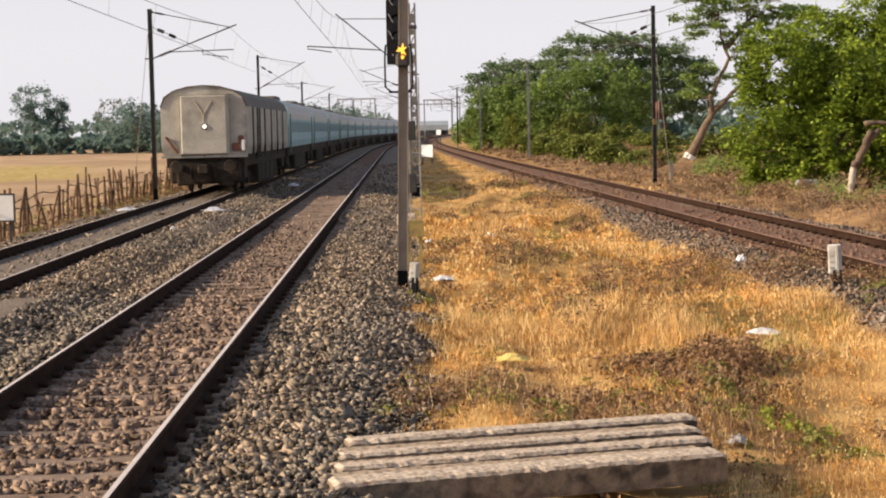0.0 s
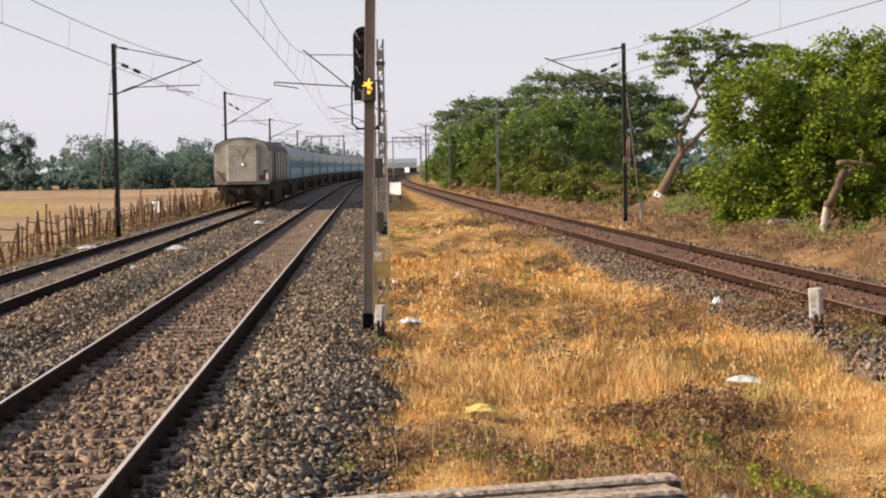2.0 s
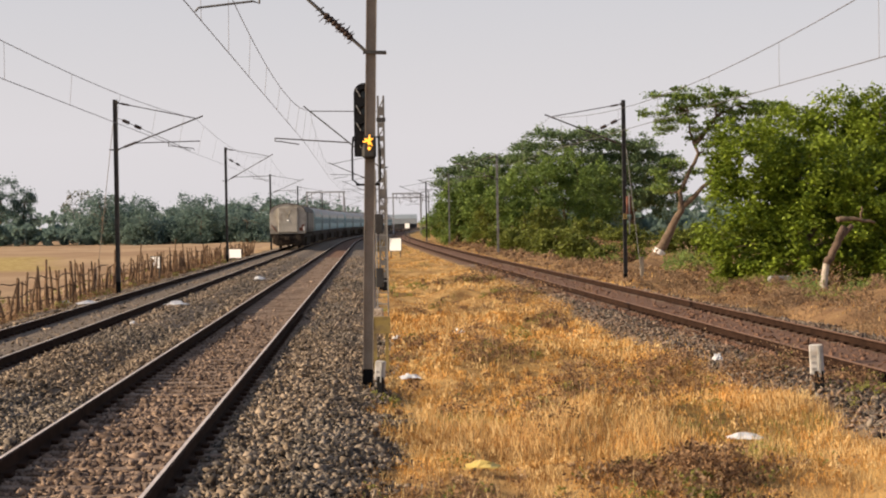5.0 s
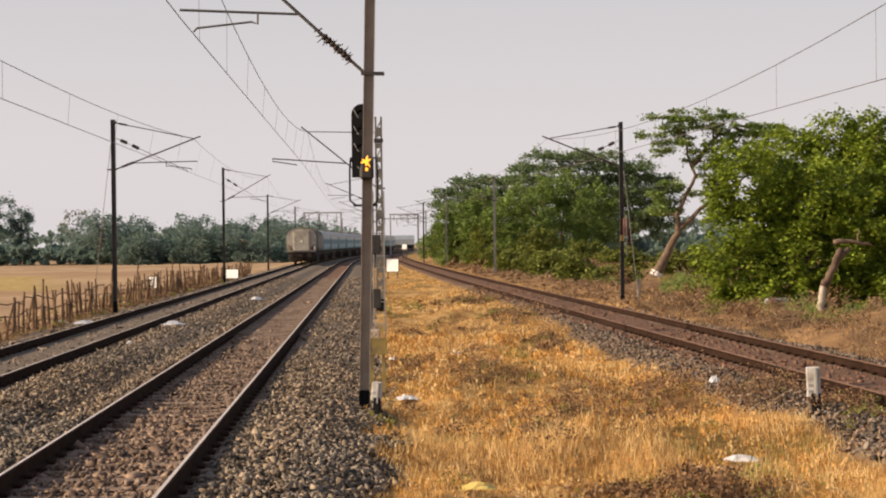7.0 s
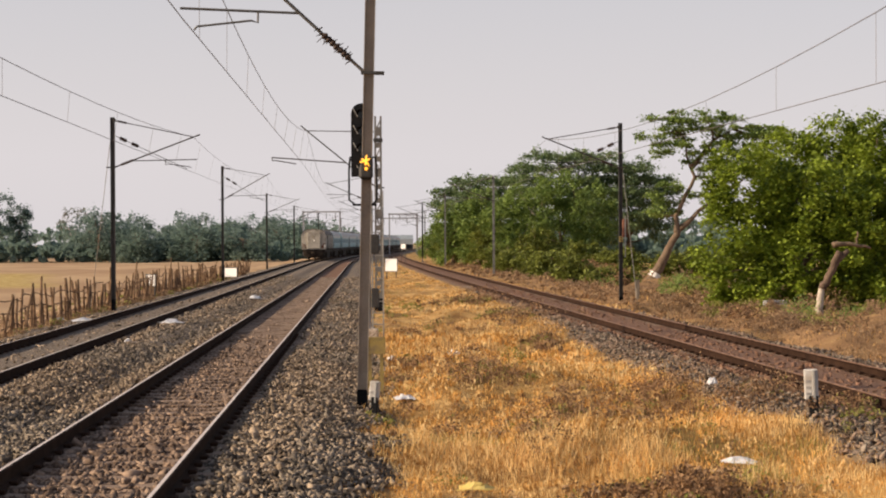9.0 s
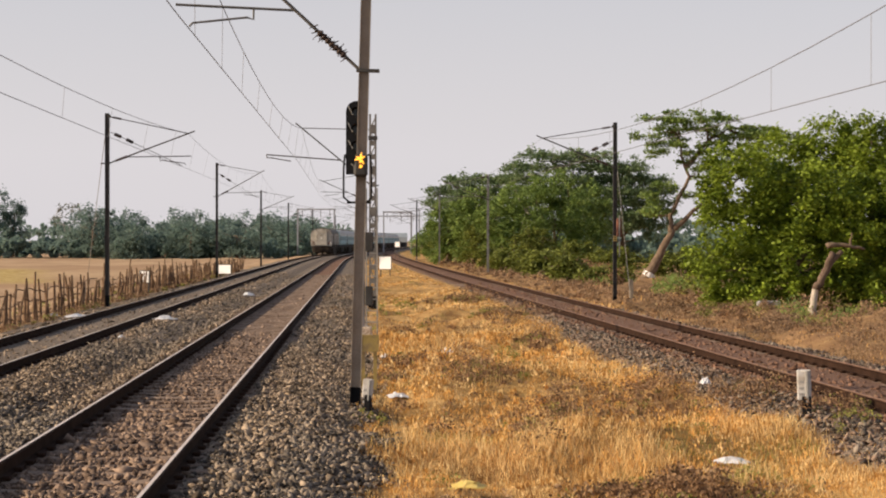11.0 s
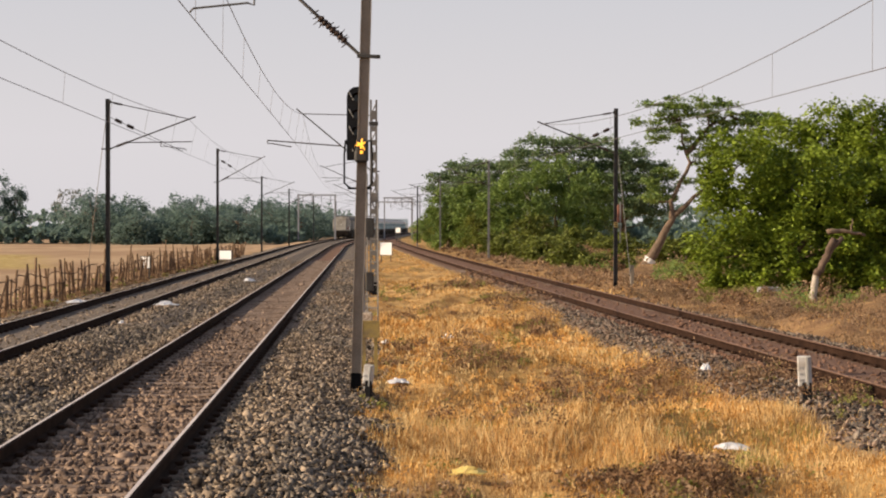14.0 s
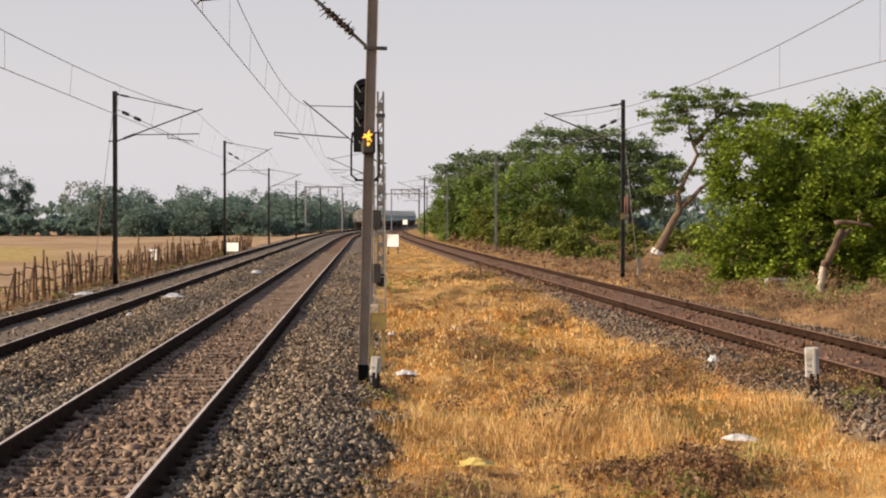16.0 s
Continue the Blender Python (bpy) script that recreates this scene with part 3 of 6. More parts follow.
STRAW = [(3.0, 33.0, 1.0), (0.1, 22.3, 1.0), (1.4, 21.9, 0.8), (2.5, 21.1, 0.6), (0.8, 50.3, 1.0), (-0.3, 80.4, 1.6), (1.5, 46.0, 0.9), (4.7, 22.3, 0.7), (3.4, 18.6, 0.6), (4.4, 18.7, 0.6), (-0.6, 20.0, 0.4), (0.3, 41.5, 0.8), (0.2, 64.0, 1.3)]


def patches(x, y, spots):
    """How far the points lie within the given patches, with ragged edges; they run long along the line of sight."""
    k = np.zeros_like(np.asarray(x, float))
    rag = 0.7 + 0.6 * vnoise(np.asarray(x, float) * 2.2, np.asarray(y, float) * 1.1, 71)
    for a, c, s in spots:
        k = np.maximum(k, np.exp(-((x - a) / s) ** 2 - ((y - c) / (1.9 * s)) ** 2) * rag)
    return k


def weedy(x, y):
    """Where dead brown weeds stand thick in the grass."""
    return 0.62 * vnoise(x * 0.8, y * 0.45, 31) + 0.62 * patches(x, y, BROWN) - 0.4 * patches(x, y, STRAW)


LITTER = [(3.66, 20.96), (4.72, 29.6), (0.27, 38.6), (-0.66, 29.2), (0.34, 17.7), (2.2, 13.6)]


def make_grass():
    r = np.random.default_rng(11)
    vs, fs, ms, k = [], [], [], 0
    for y0, y1, u0, u1, dens, w in ((9.0, 18, -0.6, 6.5, 1500, 0.0028), (18, 32, -0.6, 10, 800, 0.0045), (32, 60, -0.6, 14, 270, 0.009), (60, 130, -0.6, 17, 55, 0.018), (130, 220, 0.5, 14, 10, 0.05)):
        n = int((y1 - y0) * (u1 - u0) * dens)
        y, u = r.uniform(y0, y1, n), r.uniform(u0, u1, n)
        x = main_x(u, y)
        bal, _, _ = bed_masks(x, y)
        v = x - side_x(y)
        straw, brown = patches(x, y, STRAW), weedy(x, y)
        clump = vnoise(x * 2.6, y * 1.5, 23)
        tall = np.clip(vnoise(x * 0.45, y * 0.3, 21) * 0.45 + clump * 0.4 + 0.5 * straw, 0, 1.2)
        keep = (r.random(n) > bal * np.where(np.abs(v) < 4, 0.84, 1.02)) & (np.abs(v) > 1.8) & (r.random(n) < 0.22 + tall)
        keep &= ~((np.abs(x - 0.3) < 1.42) & (np.abs(y - 11.72 - 0.3 * (x - 0.3)) < 0.95))
        x, y, tall, v, straw, brown = x[keep], y[keep], tall[keep], v[keep], straw[keep], brown[keep]
        n = len(x)
        low = np.ones(n)
        for a, c in LITTER:
            low = np.minimum(low, 0.25 + 0.75 * smooth(np.hypot(x - a, (y - c + 0.5) / 2.4), 0.15, 0.5))
        h = low * (0.03 + 0.15 * tall ** 2) * r.lognormal(0, 0.35, n) * np.where(v > 2, 1.2, 1.0)
        a, f = blades(x, y, h, w * r.uniform(0.6, 1.4, n), r, 0.7)
        kind = np.where(r.random(n) < 0.16 + 0.45 * smooth(tall, 0.5, 0.9) + 0.2 * straw, 1, 0)
        kind = np.where(r.random(n) < 0.06 + 0.62 * smooth(brown, 0.44, 0.68), np.where(r.random(n) < 0.6, 2, 4), kind)
        kind = np.where((vnoise(x * 0.9, y * 0.6, 41) > 0.80) & (r.random(n) < 0.4) & (v < 0), 3, kind)
        kind = np.where((v > 2) & (r.random(n) < 0.85), np.where(r.random(n) < 0.3, 2, 4), kind)
        vs.append(a), fs.append(f + k), ms.append(np.repeat(kind, 3))
        k += len(a)
    # single tall stalks that stand above the nap
    n = 9000
    y = 10 + 34 * r.random(n) ** 1.3
    x = main_x(r.uniform(-0.2, 8.5, n), y)
    keep = (bed_masks(x, y)[0] < 0.25) & (r.random(n) < 0.15 + 0.9 * patches(x, y, STRAW) + 0.5 * smooth(weedy(x, y), 0.45, 0.7)) & ~((np.abs(x - 0.3) < 1.5) & (np.abs(y - 11.72 - 0.3 * (x - 0.3)) < 1.0))
    x, y = x[keep], y[keep]
    a, f = blades(x, y, r.uniform(0.12, 0.32, len(x)), (0.0016 + y * 0.0001) * r.uniform(0.7, 1.3, len(x)), r, 0.45)
    vs.append(a), fs.append(f + k), ms.append(np.repeat(np.where(weedy(x, y) > 0.5, np.where(r.random(len(x)) < 0.6, 2, 1), np.where(r.random(len(x)) < 0.75, 1, 0)), 3))
    me = bulk("dry_grass", np.concatenate(vs), np.concatenate(fs), [M_GRASS, M_STRAW, M_WEED, M_GREENSCRUB, M_SCRUB], np.concatenate(ms))
    tagged(new("dry_grass", me), "sun-bleached golden dry grass with brown and green patches", "grass", kind="stuff")


make_grass()


# ---- foliage ----
LEAF_V = np.array([(-0.5, 0, 0), (0, -0.32, 0.06), (0.5, 0, -0.04), (0, 0.32, 0.06)])
LEAF_F = np.array([(0, 1, 2), (0, 2, 3)])


def crown(clumps, per, leaf, r, flat=1.0):
    """Leaves scattered in the shells of many small clumps (x, y, z, radius)."""
    c = np.array(clumps)
    n = len(c) * per
    idx = np.repeat(np.arange(len(c)), per)
    d = r.normal(size=(n, 3))
    d /= np.linalg.norm(d, axis=1)[:, None]
    rad = c[idx, 3] * (0.35 + 0.65 * r.random(n) ** 0.5) * r.uniform(0.8, 1.15, n)
    p = c[idx, :3] + d * rad[:, None] * np.array([1, 1, flat])
    s = leaf * r.uniform(0.6, 1.4, n)
    return join_many(LEAF_V, LEAF_F, p, np.stack([s, s, s], 1), random_turns(n, r))


def sprays(pads, per, leaf, r, thick=0.3, droop=0.35, most=1.15):
    """Leafy sprays, each a drooping shelf of leaves round (x, y, z, radius) that lie mostly level."""
    c = np.array(pads)
    n = len(c) * per
    idx = np.repeat(np.arange(len(c)), per)
    a, q = r.uniform(0, 2 * math.pi, n), r.random(n) ** 0.55
    # ragged outline: every spray has its own lobes
    lobe = 1 + 0.28 * np.sin(a * 3 + c[idx, 0] * 7) + 0.18 * np.sin(a * 5 + c[idx, 2] * 9)
    rad = c[idx, 3] * q * lobe
    p = c[idx, :3] + np.stack([np.cos(a) * rad, np.sin(a) * rad, (r.normal(0, thick, n) - droop * q * q) * c[idx, 3]], 1)
    s = leaf * r.uniform(0.6, 1.4, n)
    return join_many(LEAF_V, LEAF_F, p, np.stack([s, s, s], 1), tilted(n, r, most))


def clumps_in(boxes, count, radius, r, flat=0.8):
    """Clump centres spread through ellipsoids (x, y, z, rx, ry, rz)."""
    out = []
    vol = np.array([b[3] * b[4] * b[5] for b in boxes]) ** 0.8
    for b, n in zip(boxes, np.maximum(1, (count * vol / vol.sum())).astype(int)):
        d = r.normal(size=(n, 3))
        d /= np.linalg.norm(d, axis=1)[:, None]
        d *= (0.45 + 0.55 * r.random(n) ** 0.4)[:, None]
        for q in d:
            out.append((b[0] + q[0] * b[3], b[1] + q[1] * b[4], b[2] + q[2] * b[5], radius * r.uniform(0.6, 1.35)))
    return out


def limb(b, pts, r0, r1, wob, r, n=7):
    """A crooked tapering limb through the points."""
    pts = [Vector(p) for p in pts]
    out = [pts[0]]
    for a, c in zip(pts, pts[1:]):
        for t in (0.25, 0.5, 0.75, 1.0):
            q = a.lerp(c, t)
            if t < 1:
                q += Vector(r.uniform(-wob, wob, 3))
            out.append(q)
    k = len(out) - 1
    b.tube(out, [r0 + (r1 - r0) * (i / k) ** 0.8 for i in range(k + 1)], n)


def make_tree(name, x, y, label, limbs, ellipsoids, count, radius, per, leaf, mat, seed, flat=0.8, bark=None, trunk_r=0.3, shelf=0.0, thick=0.3, droop=0.35, wob=0.5):
    """limbs: point chains in the tree's own space, the first being the trunk; shelf: the sprays are drawn together into layers of this height."""
    r = np.random.default_rng(seed)
    t = empty(name, pose(x, y, float(land(x, y)) - 0.05), label, "tree")
    b = Build()
    for i, chain in enumerate(limbs):
        limb(b, chain, trunk_r if i == 0 else trunk_r * 0.5, trunk_r * (0.45 if i == 0 else 0.1), trunk_r * wob, r)
    part("trunk", b, bark or M_BARK, t, shade=True)
    cl = clumps_in(ellipsoids, count, radius, r)
    if shelf:
        cl = [(p, q, (math.floor(z / shelf) + 0.5) * shelf + r.normal() * 0.18 * shelf + 0.25 * float(vnoise(np.array(p * 0.4), np.array(q * 0.4), seed)), s) for p, q, z, s in cl]
    ends = [Vector(p) for chain in limbs for p in chain[1:]]
    for c in cl[::max(1, len(cl) // 14)]:
        q = Vector(c[:3])
        top = min(ends, key=lambda e: (e - q).length + max(0.0, e.z - q.z) * 2)
        part("branch", Build().tube([top, top.lerp(q, 0.5) + Vector(r.uniform(-0.3, 0.3, 3)), q], [trunk_r * 0.2, trunk_r * 0.12, trunk_r * 0.04], 5), bark or M_BARK, t)
    v, f = sprays(cl, per, leaf, r, thick, droop)
    ob = new("crown", bulk("crown", v, f, mat))
    ob.parent = t
    return t


# big leafy tree close to the third track, and two behind it
make_tree("leafy_tree", 13.95, 66.5, "dense bright green leafy tree reaching down to the scrub", [[(0, 0, 0), (0.2, 0, 1.5), (0, 0.2, 3.2)], [(0, 0, 1.2), (-2, 0, 3.6)], [(0, 0, 1.5), (2.4, 0.4, 4.0)]],
          [(-1.75, 0, 5.1, 1.85, 1.8, 1.75), (-2.5, -0.3, 2.5, 1.8, 1.8, 2.0), (0.5, 0, 4.3, 2.1, 2.0, 2.0), (0.6, -0.6, 2.4, 2.8, 1.8, 2.0), (2.9, -0.4, 3.0, 2.3, 1.8, 2.6), (-1.0, -0.9, 0.85, 2.6, 1.5, 0.8), (2.4, -0.9, 0.9, 2.8, 1.5, 0.9), (5.0, 0, 3.6, 2.0, 1.8, 3.0)], 760, 0.43, 88, 0.175, M_LEAF, 1, thick=0.36, droop=0.55)
make_tree("leafy_tree", 17.6, 78, "tall deep green leafy tree rising behind a brighter one", [[(0, 0, 0), (0.2, 0, 1.5), (0, 0.2, 3.2)], [(0, 0, 2.5), (-1.6, 0, 5.5)], [(0, 0, 2.5), (1.6, 0, 5.8)]],
          [(-1.6, 0, 6.2, 1.6, 1.8, 1.5), (0.3, 0, 6.9, 1.5, 1.8, 1.35), (1.9, 0, 6.3, 1.5, 1.8, 1.4), (0, 0, 4.2, 3.0, 2.0, 2.0), (0, 0, 2.0, 3.0, 1.8, 1.6)], 330, 0.52, 95, 0.20, M_LEAF, 2, thick=0.42, droop=0.5)
make_tree("leafy_tree", 20.6, 76, "bright green leafy tree crowding against its neighbours", [[(0, 0, 0), (0.2, 0, 1.5), (0, 0.2, 3.2)]],
          [(-1.0, 0, 6.8, 1.5, 1.8, 1.5), (1.4, 0, 6.6, 2.0, 2.0, 1.9), (0, 0, 4.0, 2.8, 2.2, 2.4), (-0.4, -1, 1.3, 3.0, 1.6, 1.2)], 300, 0.54, 100, 0.20, M_LEAF, 4, thick=0.42, droop=0.5)
# tall leaning tree behind them
leaning = make_tree("leaning_tree", 13.95, 113, "tall leaning tree with a forked trunk and an airy layered crown", [[(0, 0, 0), (1.0, 0, 1.8), (1.9, 0, 3.6)], [(1.7, 0, 3.3), (1.65, 0, 4.4), (2.95, 0, 7.0), (2.4, 0, 8.4), (2.3, 0, 9.8)], [(1.9, 0, 3.5), (3.7, 0, 5.1), (5.5, 0, 6.2)], [(2.7, 0, 7.6), (4.2, 0, 9.4), (5.5, 0, 10.2)]],
          [(1.5, 0, 10.7, 1.8, 1.5, 0.5), (3.6, 0, 10.6, 2.2, 1.6, 0.55), (6.1, 0, 10.0, 2.3, 1.6, 0.6), (0.8, 0, 8.6, 1.3, 1.2, 0.35), (8.1, 0, 9.5, 1.9, 1.4, 0.6), (2.4, 0, 9.4, 1.3, 1.1, 0.4), (4.6, 0, 9.1, 1.5, 1.1, 0.5), (0.1, 0, 9.6, 0.9, 0.9, 0.3), (6.6, 0, 8.7, 1.5, 1.1, 0.45), (1.5, 0, 6.4, 0.9, 0.9, 0.4), (0.9, 0, 4.6, 1.1, 1.0, 0.45), (0.4, 0, 5.4, 0.7, 0.8, 0.3), (3.3, 0, 5.6, 1.0, 0.9, 0.45), (4.0, 0, 7.2, 1.2, 1.0, 0.5), (5.4, 0, 7.7, 1.4, 1.1, 0.5), (7.0, 0, 7.4, 1.4, 1.1, 0.5), (3.2, 0, 8.3, 1.2, 1.0, 0.4)], 275, 0.52, 75, 0.19, M_LEAF_MID, 3, trunk_r=0.42, shelf=0.55, wob=0.16, thick=0.2, droop=0.2)
part("painted_band", Build().tube([(0.17, 0, 0.32), (0.33, 0, 0.6)], [0.425, 0.415], 12), M_WHITE, leaning, "white painted band round the trunk's foot")


def umbrella(top, half, low, lop=0.0):
    """Ellipsoids of a wide flat-topped crown in tiers; lop: how far the tiers step out to the right."""
    out = []
    for k in range(5):
        z = top - 0.5 - k * (top - low) / 5
        w = half * (1.0, 1.12, 1.05, 0.9, 0.7)[k]
        for i in range(-2, 3):
            out.append((w * i * 0.36 + lop * k, -0.6 * k, z - 0.16 * i * i * (1.0 + 0.06 * half), w * 0.30, half * 0.42, 0.42))
    return out


# wide flat-topped trees further along the line
for i, (tx, ty, top, half, low, lop, tr) in enumerate(((14.8, 184, 12.4, 7.6, 4.2, 0.25, 0.42), (20.4, 187, 10.6, 5.4, 3.6, 0.2, 0.36), (6.2, 188, 10.0, 5.0, 2.6, 0, 0.36), (2.2, 190, 9.2, 3.0, 2.0, 0, 0.3))):
    make_tree("spreading_tree", tx, ty, "dark green tree with a wide flat-topped layered crown", [[(0, 0, 0), (0.3, 0, top * 0.25), (0.1, 0, top * 0.45)], [(0.2, 0, top * 0.3), (-half * 0.4, 0, top * 0.6), (-half * 0.7, 0, top * 0.78)], [(0.2, 0, top * 0.3), (half * 0.4, 0, top * 0.55), (half * 0.75, 0, top * 0.74)], [(0.1, 0, top * 0.45), (0.2, 0, top * 0.9)]],
              umbrella(top, half, low, lop), int(92 * half), 0.72, 48, 0.30, M_LEAF_DARK, 10 + i, trunk_r=tr, shelf=1.25, thick=0.3, droop=0.4)
# bushy trees that stand before them and reach down to the bank
for i, (tx, ty, th, tw, mt) in enumerate(((11.4, 165, 10.3, 4.0, 0), (7.2, 160, 8.4, 3.2, 0), (15.2, 170, 8.8, 2.6, 0), (4.0, 176, 8.4, 2.8, 0), (1.2, 184, 7.6, 2.2, 0), (9.0, 156, 4.2, 2.2, 1), (15.9, 119, 1.7, 1.6, 1), (18.2, 123, 2.1, 2.0, 1), (20.6, 121, 2.2, 2.2, 1), (23.4, 124, 2.6, 2.4, 1), (14.6, 136, 2.0, 1.8, 1), (4.6, 168, 4.6, 2.2, 1), (12.6, 150, 2.8, 2.4, 1), (8.5, 108, 1.6, 1.4, 1), (7.6, 118, 1.9, 1.6, 1), (6.7, 129, 1.8, 1.5, 1), (5.8, 140, 2.0, 1.6, 1), (9.6, 101, 1.2, 1.1, 1), (10.9, 104, 1.3, 1.2, 1), (5.0, 148, 2.2, 1.6, 1), (10.0, 143, 2.2, 1.6, 1), (1.6, 205, 4.2, 2.2, 1), (-0.6, 226, 4.2, 2.2, 0), (2.0, 226, 5.0, 2.6, 0), (-1.6, 262, 4.4, 2.6, 0), (0.6, 285, 5.4, 3.0, 0))):
    make_tree("roadside_tree", tx, ty, "mid-green bushy tree in front of darker spreading crowns" if mt == 0 else "low olive-green bush on the bank below the trees", [[(0, 0, 0), (0.2, 0, th * 0.25), (0.1, 0, th * 0.5)], [(0, 0, th * 0.2), (-tw * 0.4, 0, th * 0.6)], [(0, 0, th * 0.2), (tw * 0.4, 0, th * 0.65)]],
              [(0, 0, th * 0.80, tw * 0.6, tw * 0.6, th * 0.18), (-tw * 0.5, -0.5, th * 0.58, tw * 0.55, tw * 0.6, th * 0.2), (tw * 0.5, -0.5, th * 0.55, tw * 0.55, tw * 0.6, th * 0.22), (0, -0.8, th * 0.36, tw * 0.75, tw * 0.5, th * 0.18), (-tw * 0.5, -0.8, th * 0.2, tw * 0.5, tw * 0.5, th * 0.13), (tw * 0.5, -0.8, th * 0.2, tw * 0.5, tw * 0.5, th * 0.13)],
              int(60 * tw) if th > 5 else int(40 * tw), 0.6 if th > 5 else 0.45, 56, 0.275 if th > 5 else 0.22, M_LEAF_OLIVE if mt else M_LEAF_MID, 20 + i, trunk_r=0.24, bark=M_PALEBARK if i == 1 else None, droop=0.6, thick=0.4)


def make_far_trees():
    r = np.random.default_rng(77)
    # (x, y, height, half width) of the woods behind the field
    spots = []
    for i in range(22):
        y = 300 + r.uniform(-8, 40)
        x = -66 + i * 1.95 + r.uniform(-1, 1)
        spots.append((x, y, r.uniform(6.6, 9.2) + (1.0 if i in (3, 4, 8, 15) else 0.0), r.uniform(3.2, 4.8)))
    for i in range(9):
        y = 380 + i * 12
        spots.append((-39 + i * 1.35 + r.uniform(-1, 1), y, 8.6 - 0.3 * i + r.uniform(-0.6, 0.6), r.uniform(3.2, 4.6)))
    for i, (x, y, h, w) in enumerate(spots):
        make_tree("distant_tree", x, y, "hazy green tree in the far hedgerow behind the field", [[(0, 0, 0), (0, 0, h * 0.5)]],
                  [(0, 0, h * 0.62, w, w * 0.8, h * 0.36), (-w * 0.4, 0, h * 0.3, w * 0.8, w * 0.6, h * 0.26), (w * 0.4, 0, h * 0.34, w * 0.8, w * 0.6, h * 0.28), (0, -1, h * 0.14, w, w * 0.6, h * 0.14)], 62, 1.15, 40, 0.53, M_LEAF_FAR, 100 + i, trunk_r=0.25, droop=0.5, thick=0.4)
    for i, (x, y, h, w) in enumerate(((-83.0, 315, 13.5, 3.6), (-79.5, 318, 11.0, 2.6))):
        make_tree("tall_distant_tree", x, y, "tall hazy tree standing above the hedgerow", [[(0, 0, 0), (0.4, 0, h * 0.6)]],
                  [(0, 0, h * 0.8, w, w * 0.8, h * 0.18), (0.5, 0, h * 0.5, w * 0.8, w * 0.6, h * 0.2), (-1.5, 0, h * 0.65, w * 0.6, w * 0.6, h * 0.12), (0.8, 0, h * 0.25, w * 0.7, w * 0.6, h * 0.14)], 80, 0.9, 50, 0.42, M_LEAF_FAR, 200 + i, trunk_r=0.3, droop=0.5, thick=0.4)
    for i, (x, y, h, w) in enumerate(((-71.5, 330, 11.0, 3.2), (-66.5, 335, 9.0, 1.6), (-62.0, 318, 9.6, 2.6))):
        make_tree("sparse_tree", x, y, "pale sparse tree with bare twigs above the hedgerow", [[(0, 0, 0), (0.2, 0, h * 0.55)], [(0, 0, h * 0.3), (-w * 0.7, 0, h * 0.8)], [(0, 0, h * 0.35), (w * 0.7, 0, h * 0.85)]],
                  [(0, 0, h * 0.82, w, w * 0.7, h * 0.14), (-w * 0.5, 0, h * 0.66, w * 0.6, w * 0.5, h * 0.1)], 26, 0.7, 14 if i < 2 else 34, 0.45, M_LEAF_GREY if i < 2 else M_LEAF_FAR, 220 + i, trunk_r=0.2, bark=M_HAZED_TWIG)


make_far_trees()


def far_woods():
    """The belt of woods that closes the plain, one mass of foliage."""
    r = np.random.default_rng(41)
    cl = []
    for x0, x1, y0, y1, h, n in ((-190, -32, 420, 470, 9.0, 400), (-150, -34, 640, 700, 12.0, 220), (4, 70, 640, 700, 8.0, 130), (8, 130, 330, 400, 8.0, 420), (-100, -24, 296, 318, 3.6, 620), (14, 80, 205, 225, 5.2, 520)):
        for _ in range(n):
            x, y = r.uniform(x0, x1), r.uniform(y0, y1)
            top = h * (0.55 + 0.6 * float(vnoise(np.array(x * 0.09), np.array(y * 0.02), 8)))
            s = h * 0.16 * r.uniform(0.7, 1.4)
            cl.append((x, y, -0.9 + s * 0.5 + (top - s) * r.random() ** 0.8, s))
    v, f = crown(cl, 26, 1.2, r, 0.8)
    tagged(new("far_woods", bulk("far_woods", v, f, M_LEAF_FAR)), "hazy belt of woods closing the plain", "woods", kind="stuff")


far_woods()


